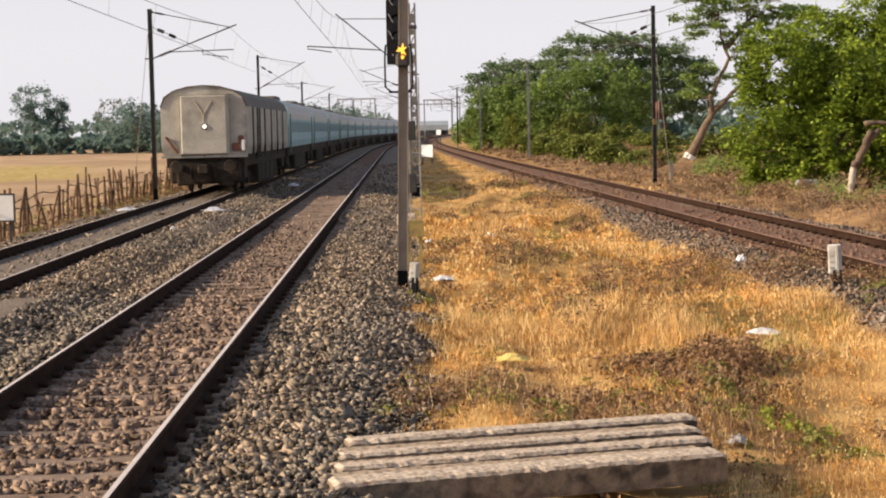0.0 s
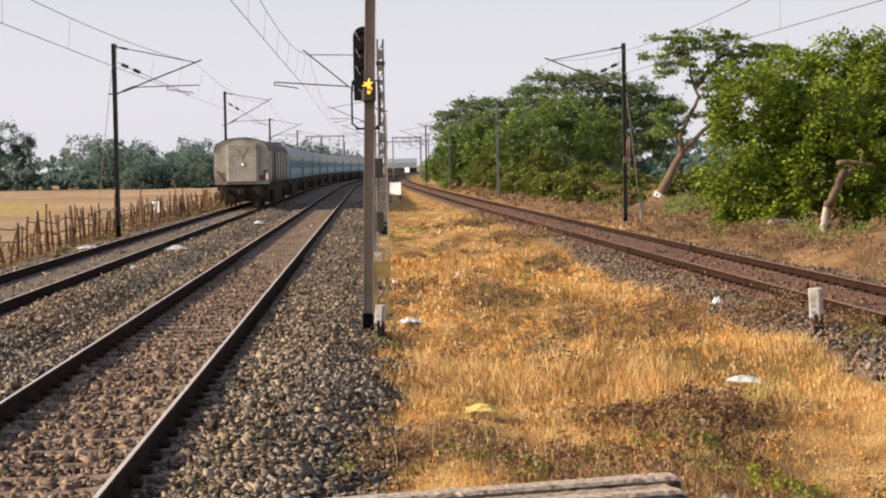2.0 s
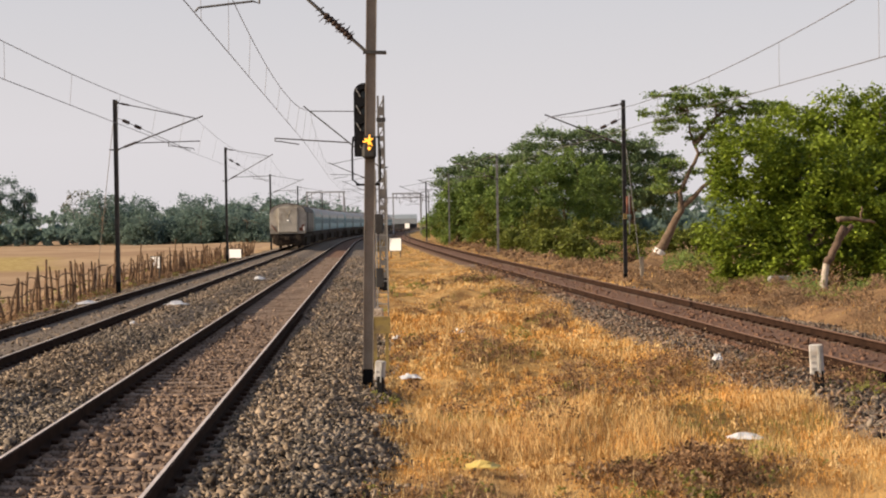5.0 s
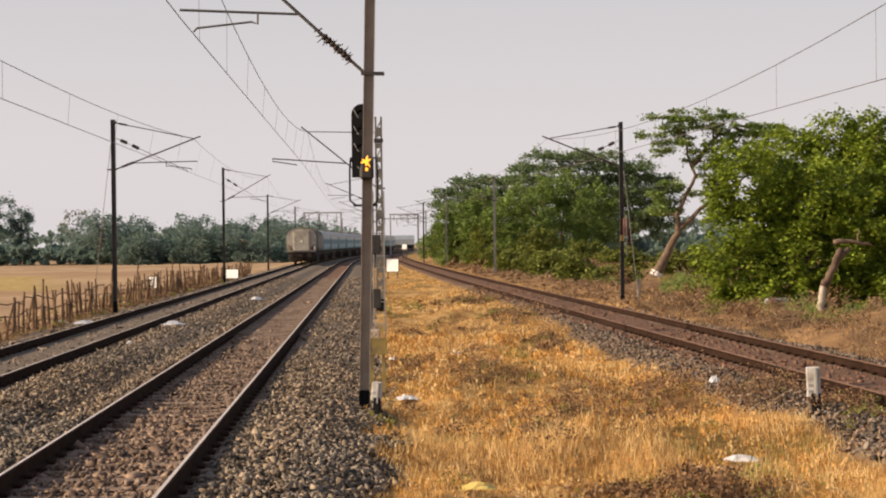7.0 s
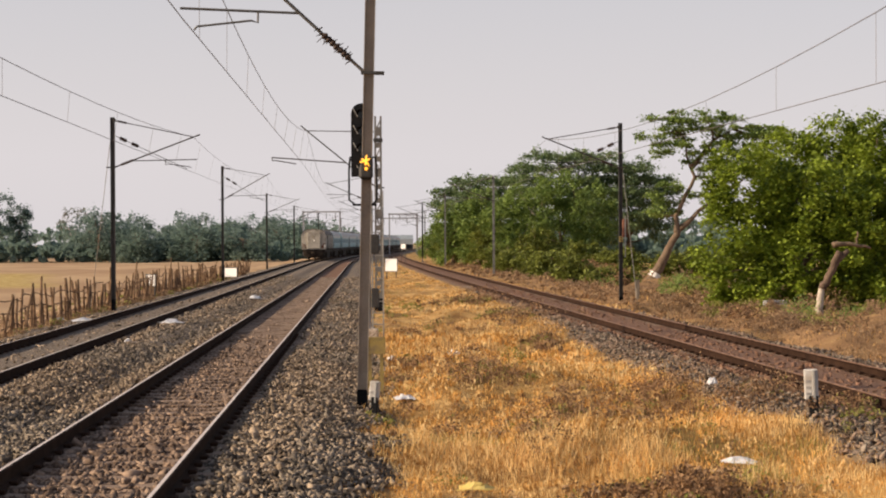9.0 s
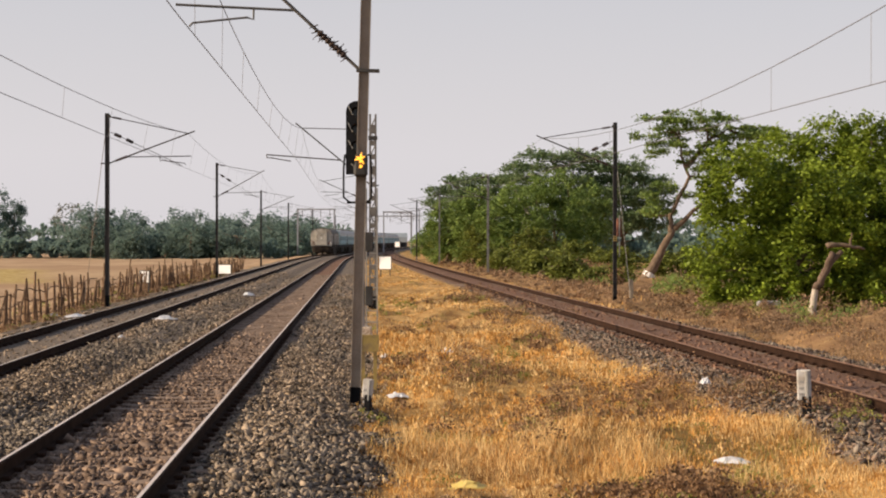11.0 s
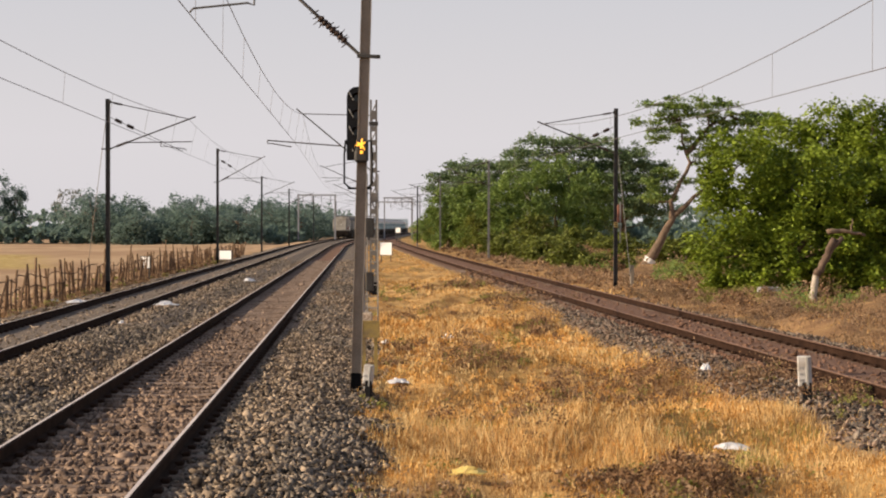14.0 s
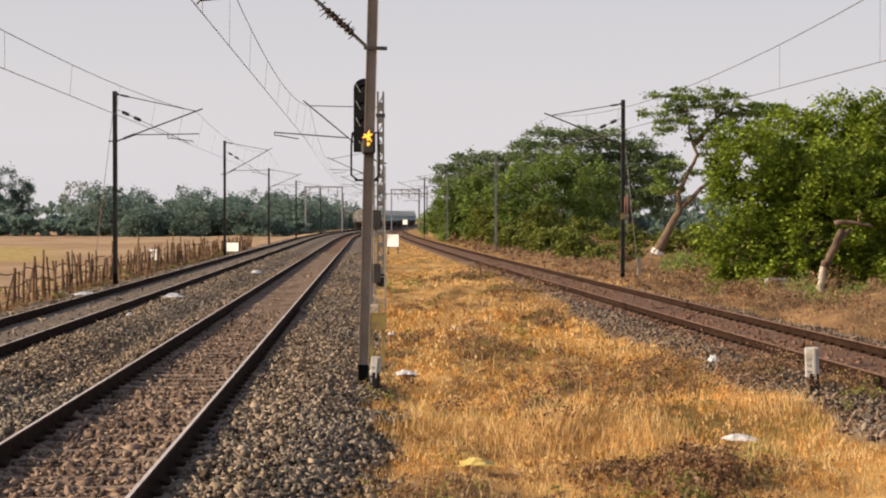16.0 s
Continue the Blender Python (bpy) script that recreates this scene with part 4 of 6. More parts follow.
# weedy mounds in the grass: x, y, spread, clumps, kind (0 brown, 1 green)
MOUNDS = [(-0.86, 11.75, 0.07, 9, 1), (-0.92, 11.1, 0.07, 8, 1), (2.36, 16.75, 0.36, 64, 2), (2.75, 14.6, 0.2, 16, 4), (3.2, 14.5, 0.18, 10, 4), (0.55, 15.3, 0.1, 12, 4), (2.3, 15.6, 0.16, 16, 1), (1.85, 16.9, 0.26, 26, 2), (2.8, 16.9, 0.28, 34, 2), (2.6, 16.5, 0.22, 16, 2), (2.35, 16.2, 0.2, 10, 1), (4.9, 26.5, 0.45, 40, 2), (3.9, 28.6, 0.6, 60, 2), (0.7, 31.5, 0.5, 45, 2), (1.9, 27.6, 0.45, 40, 2), (0.4, 33.6, 0.3, 14, 1), (5.6, 24.2, 0.35, 26, 2), (1.5, 22.0, 0.3, 18, 2), (0.3, 24.5, 0.3, 16, 2), (-0.5, 27.5, 0.25, 14, 2), (2.4, 15.6, 0.28, 14, 0), (2.6, 15.3, 0.14, 5, 1), (2.9, 14.1, 0.2, 10, 1), (3.3, 14.0, 0.16, 7, 1), (0.6, 14.5, 0.14, 7, 1), (1.2, 15.1, 0.3, 12, 0), (1.7, 14.2, 0.24, 10, 0), (3.8, 14.6, 0.24, 9, 0), (1.2, 33.0, 0.5, 18, 1), (0.8, 36.5, 0.5, 16, 0), (2.4, 29.0, 0.5, 18, 0), (4.2, 31.0, 0.6, 20, 0), (5.3, 28.0, 0.5, 18, 0), (0.1, 32.0, 0.4, 12, 0), (2.2, 47.0, 0.7, 18, 0), (-0.4, 45.0, 0.5, 12, 0), (3.2, 56.0, 0.8, 16, 0), (-1.2, 62.0, 0.6, 12, 1), (1.4, 70.0, 0.9, 16, 0), (-0.9, 25.0, 0.22, 10, 1), (-0.75, 22.5, 0.2, 8, 0), (5.6, 22.8, 0.3, 10, 1), (6.3, 21.0, 0.4, 10, 0)]


def make_scrub():
    """Low brown and yellow-green bushes along the far side of the third track, in the grass and by the fence."""
    r = np.random.default_rng(5)
    cl, kinds = [], []
    for _ in range(2300):
        y = 30 + 150 * r.random() ** 1.9
        off = 2.7 + (6.3 if y < 90 else 12.3) * r.random() ** 1.25
        x = float(side_x(y, off))
        if y > 78 and abs(x / y - 0.1235) < 0.02:
            continue
        s = r.uniform(0.12, 0.34) * (0.55 if off < 3.6 else 1.0 + (0.5 if y > 75 else 0.0) * smooth(off, 4.5, 9.0))
        cl.append((x, y, float(land(x, y)) + s * 0.45, s)), kinds.append(1 if off > 5.0 and vnoise(np.array(x * 0.5), np.array(y * 0.12), 61) > 0.74 else (2 if r.random() < 0.35 else 0))
    for _ in range(130):
        y = r.uniform(48, 185)
        x = float(side_x(y, r.uniform(5.5, 10.5) + (y - 50) * 0.035))
        if y > 78 and abs(x / y - 0.1235) < 0.02:
            continue
        s, kd = r.uniform(0.28, 0.62) * (0.7 + y / 150), int(r.choice((0, 0, 0, 2, 2, 1, 3)))
        for _ in range(9):
            a, c = x + r.normal() * s * 0.7, y + r.normal() * s
            q = s * r.uniform(0.3, 0.6)
            cl.append((a, c, float(land(a, c)) + q * 0.4 + s * r.uniform(0, 0.9), q)), kinds.append(kd)
    for _ in range(46):
        y = r.uniform(44, 66)
        x = float(side_x(y, r.uniform(3.8, 7.0)))
        s, kd = r.uniform(0.22, 0.42), int(r.choice((0, 0, 2, 2, 1)))
        for _ in range(10):
            a, c = x + r.normal() * s * 0.7, y + r.normal() * s * 0.7
            q = s * r.uniform(0.3, 0.6)
            cl.append((a, c, float(land(a, c)) + q * 0.4 + s * r.uniform(0, 0.8), q)), kinds.append(kd)
    for _ in range(70):
        y = r.uniform(80, 106)
        x = float(side_x(y, r.uniform(7.5, 12.0)))
        if x / y < 0.137:
            continue
        s, kd = r.uniform(0.4, 0.8), int(r.choice((1, 1, 3)))
        for _ in range(10):
            a, c = x + r.normal() * s * 0.7, y + r.normal() * s * 0.7
            q = s * r.uniform(0.3, 0.6)
            cl.append((a, c, float(land(a, c)) + q * 0.4 + s * r.uniform(0, 0.8), q)), kinds.append(kd)
    for _ in range(1500):
        y = 9.5 + 26 * r.random() ** 1.4
        x = float(main_x(r.uniform(-0.3, 9), y))
        if abs(x - 0.3) < 1.5 and abs(y - 11.72 - 0.3 * (x - 0.3)) < 1.0 or abs(x - side_x(y)) < 2.6 or weedy(np.array(x), np.array(y)) < 0.45:
            continue
        s = r.uniform(0.05, 0.16)
        cl.append((x, y, float(land(x, y)) + s * 0.5, s)), kinds.append(int(r.choice((0, 0, 1, 2))))
    for x, y, w in BROWN:
        for _ in range(46):
            a, c = x + r.normal() * w * 0.6, y + r.normal() * w * 1.1
            if abs(a - 0.3) < 1.5 and abs(c - 11.72 - 0.3 * (a - 0.3)) < 1.0:
                continue
            q = r.uniform(0.06, 0.17) * (0.6 + y / 60)
            cl.append((a, c, float(land(a, c)) + q * 0.5, q)), kinds.append(int(r.choice((0, 0, 2, 2, 2, 1))))
    for x, y, s, n, kd in MOUNDS:
        for _ in range(n):
            a, c = x + r.normal() * s, y + r.normal() * s * 1.6
            q = s * r.uniform(0.22, 0.5)
            d = math.hypot(a - x, (c - y) / 1.6) / s
            cl.append((a, c, float(land(a, c)) + q * 0.3 + max(0.0, 0.8 - 0.45 * d) * s, q)), kinds.append(kd if kd in (1, 4) else (2 if kd == 2 and r.random() < 0.8 or r.random() < 0.4 else 0))
    for _ in range(55):
        y = 20 + 50 * r.random()
        x = float(main_x(r.uniform(0.6, 7.5), y))
        if x > side_x(y) - 3.2:
            continue
        s = r.uniform(0.25, 0.6)
        for _ in range(11):
            a, c = x + r.normal() * s, y + r.normal() * s * 1.4
            q = s * r.uniform(0.12, 0.34)
            cl.append((a, c, float(land(a, c)) + q * 0.4, q)), kinds.append(int(r.choice((0, 2, 2, 2, 1))))
    for _ in range(800):
        y = 36 + 105 * r.random() ** 1.5
        x = float(main_x(-10.1 - 5.5 * r.random() ** 1.6, y))
        s = r.uniform(0.08, 0.26)
        cl.append((x, y, float(land(x, y)) + s * 0.4, s)), kinds.append(int(r.choice((0, 0, 1, 2))))
    v, f = crown(cl, 28, 0.095, r, 0.8)
    big = np.repeat(np.array([c[1] for c in cl]) / 78, 28 * 4)[:, None].clip(0.42, 2.4)
    centre = np.repeat(v.reshape(-1, 4, 3).mean(1), 4, 0)
    v = centre + (v - centre) * big
    me = bulk("scrub", v, f, [M_SCRUB, M_GREENSCRUB, M_WEED, M_LEAF_MID, M_LIME], np.repeat(np.array(kinds), 28 * 2))
    tagged(new("scrub", me), "low dry brown and yellow-green weeds and bushes", "scrub", kind="stuff")


make_scrub()


def make_tufts():
    """Low dense tufts of dry grass that give the field its mottled nap."""
    r = np.random.default_rng(19)
    n = 7500
    y = 9.2 + 36 * r.random(n) ** 1.5
    x = main_x(r.uniform(-0.3, 9.5, n), y)
    bal, _, _ = bed_masks(x, y)
    keep = (bal < 0.3) & (np.abs(x - side_x(y)) > 2.7) & ~((np.abs(x - 0.3) < 1.45) & (np.abs(y - 11.72 - 0.3 * (x - 0.3)) < 1.0))
    x, y = x[keep], y[keep]
    n = len(x)
    s = r.uniform(0.035, 0.085, n) * (0.7 + y / 40)
    cl = np.stack([x, y, land(x, y) + s * 0.5, s], 1)
    v, f = crown(cl, 20, 0.05, r, 1.1)
    big = np.repeat(y / 26, 20 * 4)[:, None].clip(0.5, 1.6)
    centre = np.repeat(v.reshape(-1, 4, 3).mean(1), 4, 0)
    v = centre + (v - centre) * big * np.array([0.55, 0.55, 1.5])
    brown = weedy(x, y) + r.normal(0, 0.1, n)
    pick = np.where(brown > 0.72, 2, np.where(r.random(n) < 0.35, 1, 0))
    me = bulk("grass_tufts", v, f, [M_GRASS, M_STRAW, M_WEED], np.repeat(pick, 40))
    tagged(new("grass_tufts", me), "low mottled tufts of dry golden grass", "grass", kind="stuff")


make_tufts()


# ---- overhead line ----
def mast_h(name, x, y, top, label, mat, foot=M_BLACK, lean=0.0, foot_h=0.5):
    """A rolled H-section mast with a painted foot."""
    z = float(land(x, y)) - 0.05
    t = empty(name, pose(x, y, z, 0, lean, 0), label, "overhead line mast", "overhead line masts")
    h = top - z

    def web(a, c, grow):
        w, d, k = 0.08 + grow, 0.075 + grow, 0.012 + grow
        out = [(-w, -d), (-w + k, -d), (-w + k, -k / 2), (w - k, -k / 2), (w - k, -d), (w, -d), (w, d), (w - k, d), (w - k, k / 2), (-w + k, k / 2), (-w + k, d), (-w, d)]
        n = len(out)
        caps = [(0, 1, 10, 11), (2, 3, 8, 9), (4, 5, 6, 7)]
        return Build().add([(p, q, z) for z in (a, c) for p, q in out], [(i, (i + 1) % n, (i + 1) % n + n, i + n) for i in range(n)] + [tuple(i + n for i in q) for q in caps])
    part("post", web(foot_h, h, 0), mat, t)
    part("painted_foot", web(0, foot_h, 0.002), foot, t)
    return t


def mast_lattice(x, y, top, label):
    z = float(land(x, y)) - 0.05
    t = empty("lattice_mast", pose(x, y, z), label, "overhead line mast", "overhead line masts")
    h = top - z
    for s in (-1, 1):
        part("channel", Build().box((s * 0.11, 0, h / 2 + 0.3), (0.07, 0.24, h - 0.6)), M_LATTICE, t)
    for i in range(int((h - 0.6) / 0.55)):
        z0 = 0.7 + i * 0.55
        s = -1 if i % 2 else 1
        for w in (-0.11, 0.11):
            part("batten_plate", Build().box((0, w, z0), (0.2, 0.012, 0.20 if i % 3 else 0.34)), M_LATTICE, t)
            part("lacing_bar", Build().tube([(-0.12 * s, w, z0), (0.12 * s, w, z0 + 0.5)], 0.018, 4), M_LATTICE, t)
    part("painted_foot", Build().box((0, 0, 0.32), (0.34, 0.26, 0.64)), M_BLACK, t)
    part("mast_clamp", Build().block((0, 0, h - 0.95), (0.36, 0.28, 0.16), 0.02), M_DARK_STEEL, t)
    return t


def insulator(b, p, q, rad=0.06):
    p, q = Vector(p), Vector(q)
    n = 7
    pts, rs = [], []
    for i in range(n * 2 + 1):
        pts.append(p.lerp(q, i / (n * 2)))
        rs.append(rad if i % 2 else rad * 0.55)
    b.tube(pts, rs, 8)


def cantilever(mast, reach, top, apex, low, contact, steel, side, spiky=False, anchor=False, push=False):
    """Stay tube, bracket tube, registration tube, steady arm and insulators, reaching over the track (side: -1 to the left)."""
    base = mast.matrix_basis.translation.z
    P = lambda d, z: (side * d, 0, z - base)
    L = lambda a, c, t: tuple(a[i] + (c[i] - a[i]) * t for i in range(3))
    a0, a1 = P(0.06, top - 0.12), P(reach, apex)
    b0, b1 = P(0.06, low), P(reach + 0.25, apex + 0.25 * (apex - low) / reach)
    part("stay_tube", Build().tube([a0, a1], 0.02, 6), steel, mast)
    part("bracket_tube", Build().tube([b0, b1], 0.03, 6), steel, mast)
    for p, q, rad in ((L(a0, a1, 0.05), L(a0, a1, 0.16), 0.05), (L(b0, b1, 0.08), L(b0, b1, 0.22), 0.062)):
        bi = Build()
        insulator(bi, p, q, rad)
        if spiky and rad > 0.06:
            rs = random.Random(13)
            for i in range(44):
                p = Vector(L(b0, b1, 0.06 + 0.0045 * i))
                bi.tube([p, p + Vector((rs.uniform(-0.12, 0.12), rs.uniform(-0.1, 0.1), rs.uniform(-0.12, 0.12)))], [0.014, 0.006], 4)
        part("insulator", bi, M_INSUL, mast)
    part("mast_bracket", Build().box((side * 0.07, 0, top - 0.12 - base), (0.12, 0.2, 0.10)), M_DARK_STEEL, mast)
    part("mast_bracket", Build().box((-side * 0.06, 0, low - base), (0.36, 0.16, 0.045)), M_DARK_STEEL, mast)
    k = (contact + 0.30 - low) / (b1[2] + base - low)
    if push:
        # the registration tube runs on beyond the wire and the steady arm comes back to it
        part("registration_tube", Build().tube([L(b0, b1, (contact - low) / (b1[2] + base - low)), P(reach + 1.4, contact + 0.22)], 0.028, 6), steel, mast)
        part("steady_arm", Build().tube([P(reach + 1.4, contact + 0.24), P(reach + 1.4, contact + 0.10), P(reach + 1.2, contact + 0.09), P(reach + 0.44, contact - 0.04)], 0.024, 6), steel, mast)
        return
    part("registration_tube", Build().tube([L(b0, b1, max(0.12, k)), P(reach + 0.12, contact + 0.34)], 0.022, 6), steel, mast)
    part("steady_arm", Build().tube([P(reach - 1.1, contact + 0.32), P(reach - 1.1, contact + 0.14), P(reach - 1.0, contact + 0.17), P(reach - 0.15, contact + 0.06), P(reach - 0.1, contact)], 0.018, 6), steel, mast)
    if anchor:
        p0, p1 = P(0.06, top - 0.7), P(reach - 0.25, contact - 0.03)
        part("tie_wire", Build().tube([p0, p1], 0.012, 5), steel, mast)
        for u, w in ((0.08, 0.17), (0.24, 0.33)):
            bi = Build()
            insulator(bi, L(p0, p1, u), L(p0, p1, w), 0.085)
            part("insulator", bi, M_INSUL, mast)


CONTACT = 5.2


def number_plate(mast, z, mat):
    part("number_plate", Build().box((0, -0.095, z), (0.16, 0.012, 0.22)), mat, mast, "small yellow plate with black bars")
    b = Build()
    for i in range(2):
        b.box((0, -0.104, z + 0.05 - i * 0.09), (0.10, 0.006, 0.04))
    part("plate_marking", b, M_BLACK, mast)


# masts of the track with the train, beyond its left side
MB = [66, 116, 167, 220, 275, 330]
MB_TOP = {66: 7.2, 116: 7.55, 167: 7.15}
for y in MB:
    m = mast_h("overhead_mast", float(main_x(-9.9, y)), y, MB_TOP.get(y, 7.1), "dark steel overhead line mast with a bracket arm", M_DARK_STEEL)
    cantilever(m, 3.16 if y == 66 else 3.0, MB_TOP.get(y, 7.1), 6.42 if y == 66 else MB_TOP.get(y, 7.1) - 0.65, 5.25, CONTACT, M_DARK_STEEL if y < 100 else M_TUBE, 1, anchor=y in (66, 116))
    if y == 66:
        part("guy_rod", Build().tube([(-0.9, 0, 0.1), (-0.1, 0, 6.6)], 0.012, 5), M_GALV, m)
# masts of the nearer main track, on its right
m = mast_h("overhead_mast", float(main_x(-0.1, 26.5)), 26.5, 8.6, "grey-brown steel overhead line mast with black painted foot", M_GALV, lean=1.5, foot_h=0.36)
cantilever(m, 2.85, 8.3, 7.38, 4.93, 5.54, M_TUBE, -1, True)
m = mast_lattice(float(main_x(0.45, 67.6)), 67.6, 7.3, "grey steel lattice mast with a black painted foot")
cantilever(m, 2.83, 6.8, 6.74, 4.45, 5.46, M_TUBE, -1, push=True)
for y in (122, 176, 230, 290):
    m = mast_h("overhead_mast", float(main_x(0.0, y)), y, 7.2, "slim grey steel overhead line mast by the line", M_GALV)
    cantilever(m, 2.77, 7.1, 6.5, 5.3, 5.4, M_TUBE, -1)
# masts of the third track, on its far side
for y, mx in ((70, 7.4), (125.6, 3.85), (175, 0.35), (206, -2.35), (262, -2.6), (320, -4.6)):
    m = mast_h("overhead_mast", mx, y, 7.15, "dark overhead line mast beside the curving track" if y < 100 else "slim pale overhead line mast against the trees", M_DARK_STEEL if y < 100 or y == 206 else M_PALE_STEEL, M_BLACK if y < 100 else M_PALE_STEEL)
    cantilever(m, 3.0, 7.1, 6.5, 5.3, CONTACT, M_DARK_STEEL if y < 100 else M_TUBE, -1, anchor=y == 70)
    if y == 70:
        number_plate(m, 2.9, M_YELLOW)
        part("guy_rod", Build().tube([(0.75, 0.6, 0.1), (0.08, 0.1, 6.0)], 0.016, 5), M_PALE_STEEL, m)
        part("balance_weight", Build().block((0.16, -0.1, 3.35), (0.22, 0.22, 0.75), 0.03), M_RUSTY, m, "rusty stack of balance weights")
        part("weight_guide", Build().box((0.16, -0.23, 3.0), (0.05, 0.03, 1.7)), M_PALE_STEEL, m)
        part("anchor_block", Build().block((0.75, 0.6, 0.6), (0.16, 0.16, 1.2), 0.02), M_GALV, m)


def wires(line, supports, contact, carrier, sag, shift=None):
    """Carrier wire with droppers and the contact wire, span by span."""
    for i, (a, c) in enumerate(zip(supports, supports[1:])):
        sa, sc = (shift[i], shift[i + 1]) if shift else (0.12 * (-1) ** i, 0.12 * (-1) ** (i + 1))
        n = 16
        run, con, drops = [], [], []
        for j in range(n + 1):
            t = j / n
            y = a + (c - a) * t
            x = float(line(y)) + sa + (sc - sa) * t
            zc = carrier[i] * (1 - t) + carrier[i + 1] * t - 4 * sag[i] * t * (1 - t)
            zw = contact[i] * (1 - t) + contact[i + 1] * t
            xw = x - (sa + (sc - sa) * t) * (0.4 if shift else 0)
            run.append((x, y, zc)), con.append((xw, y, zw))
            if j % 2 == 1:
                drops.append(((x, y, zc), (xw, y, zw)))
        span = empty("overhead_wires", Matrix.Identity(4), "thin overhead carrier and contact wires with droppers", "overhead wire", "overhead wires")
        rad = 0.009 if a < 60 else 0.0065
        part("carrier_wire", Build().tube(run, rad, 5), M_WIRE, span)
        part("contact_wire", Build().tube(con, rad, 5), M_WIRE, span)
        for p, q in drops:
            part("dropper", Build().tube([p, q], rad * 0.5, 4), M_WIRE, span)


wires(lambda y: main_x(U_B, y), [10, 66, 116, 167, 220, 275, 330], [5.42, 5.14] + [CONTACT] * 5, [6.8, 6.42, 6.9, 6.5, 6.45, 6.45, 6.45], [0.58] + [0.6] * 5, [-0.5, 0.66, 0.5, 0.2, 0.1, -0.1, 0.1])
wires(lambda y: main_x(U_A, y), [-15, 26.5, 67.6, 122, 176, 230, 290], [5.95, 5.80, 5.45] + [5.4] * 4, [7.85, 7.72, 6.74, 6.5, 6.5, 6.5, 6.5], [0.9, 0.9, 0.55, 0.55, 0.55, 0.55], [0.25, -0.06, 0.46, -0.1, 0.1, -0.1, 0.1])
wires(lambda y: side_x(y, 0.6 - 0.004 * np.clip(y - 20, 0, 140)), [20, 70, 125.6, 175, 206, 262, 320], [4.95] + [5.1] * 6, [6.9] + [6.5] * 6, [1.0] + [0.6] * 5)



# ---- signal ----
def make_signal():
    x, y = float(main_x(-0.08, 44)), 44.0
    z = float(land(x, y)) - 0.05
    t = empty("railway_signal", pose(x, y, z), "black colour-light railway signal on a slim post with a ladder", "railway signal")
    part("post", Build().tube([(0.1, 0, 0), (0.1, 0, 5.2)], 0.07, 10), M_PALE_STEEL, t)
    part("base", Build().block((0.1, 0, 0.2), (0.5, 0.5, 0.4), 0.03), M_CONCRETE, t)
    b = Build()
    out = []
    w, h0, h1 = 0.27, 4.35, 6.25
    for k in range(9):
        a = math.pi * k / 8
        out.append((w * math.cos(a), h1 - w + w * math.sin(a)))
    out += [(-w, h0), (w, h0)]
    n = len(out)
    b.add([(p[0] - 0.05, -0.12, p[1]) for p in out] + [(p[0] - 0.05, 0.12, p[1]) for p in out], [tuple(range(n))[::-1], tuple(range(n, 2 * n))] + [(i, (i + 1) % n, (i + 1) % n + n, i + n) for i in range(n)])
    head = part("signal_head", b, M_BLACK, t)
    for k in range(4):
        zz = h1 - 0.3 - k * 0.44
        hb = Build()
        ring = [(-0.05 + 0.13 * math.cos(a), 0.13 * math.sin(a)) for a in (math.pi * i / 8 for i in range(9))]
        hb.add([(p[0], -0.12, zz + p[1]) for p in ring] + [(p[0], -0.42, zz + p[1] * 0.95) for p in ring], [(i, i + 1, i + 10, i + 9) for i in range(8)])
        part("hood", hb, M_BLACK, head)
        part("lens", Build().tube([(-0.05, -0.121, zz), (-0.05, -0.135, zz)], 0.09, 12), M_GLASS, head)
        part("hood_edge", Build().tube([(-0.26, -0.16, zz + 0.16), (-0.14, -0.17, zz - 0.06)], 0.014, 5), M_PALE_STEEL, head)
    cage = Build()
    for s in (-1, 1):
        cage.tube([(s * 0.33 - 0.02, -0.1, 4.85), (s * 0.36 - 0.02, -0.1, 4.5), (s * 0.36 - 0.02, -0.1, 3.75), (s * 0.22, -0.05, 3.62)], 0.028, 6)
        cage.tube([(s * 0.33 - 0.02, -0.1, 4.85), (s * 0.2, 0, 4.85)], 0.025, 6)
    cage.box((0.02, 0.0, 3.62), (0.62, 0.4, 0.05))
    part("service_cage", cage, M_BLACK, t)
    lad = Build()
    for s in (0.2, 0.48):
        lad.tube([(s, 0.3, 0.1), (s, 0.25, 4.0)], 0.018, 5)
    for i in range(11):
        lad.tube([(0.2, 0.28, 0.5 + i * 0.3), (0.48, 0.28, 0.5 + i * 0.3)], 0.012, 4)
    part("ladder", lad, M_PALE_STEEL, t)
    part("location_box", Build().block((0.28, -0.05, 2.6), (0.22, 0.2, 0.5), 0.02), M_DARK_STEEL, t)
    part("location_box", Build().block((0.28, -0.05, 1.2), (0.2, 0.2, 0.5), 0.02), M_DARK_STEEL, t)


make_signal()


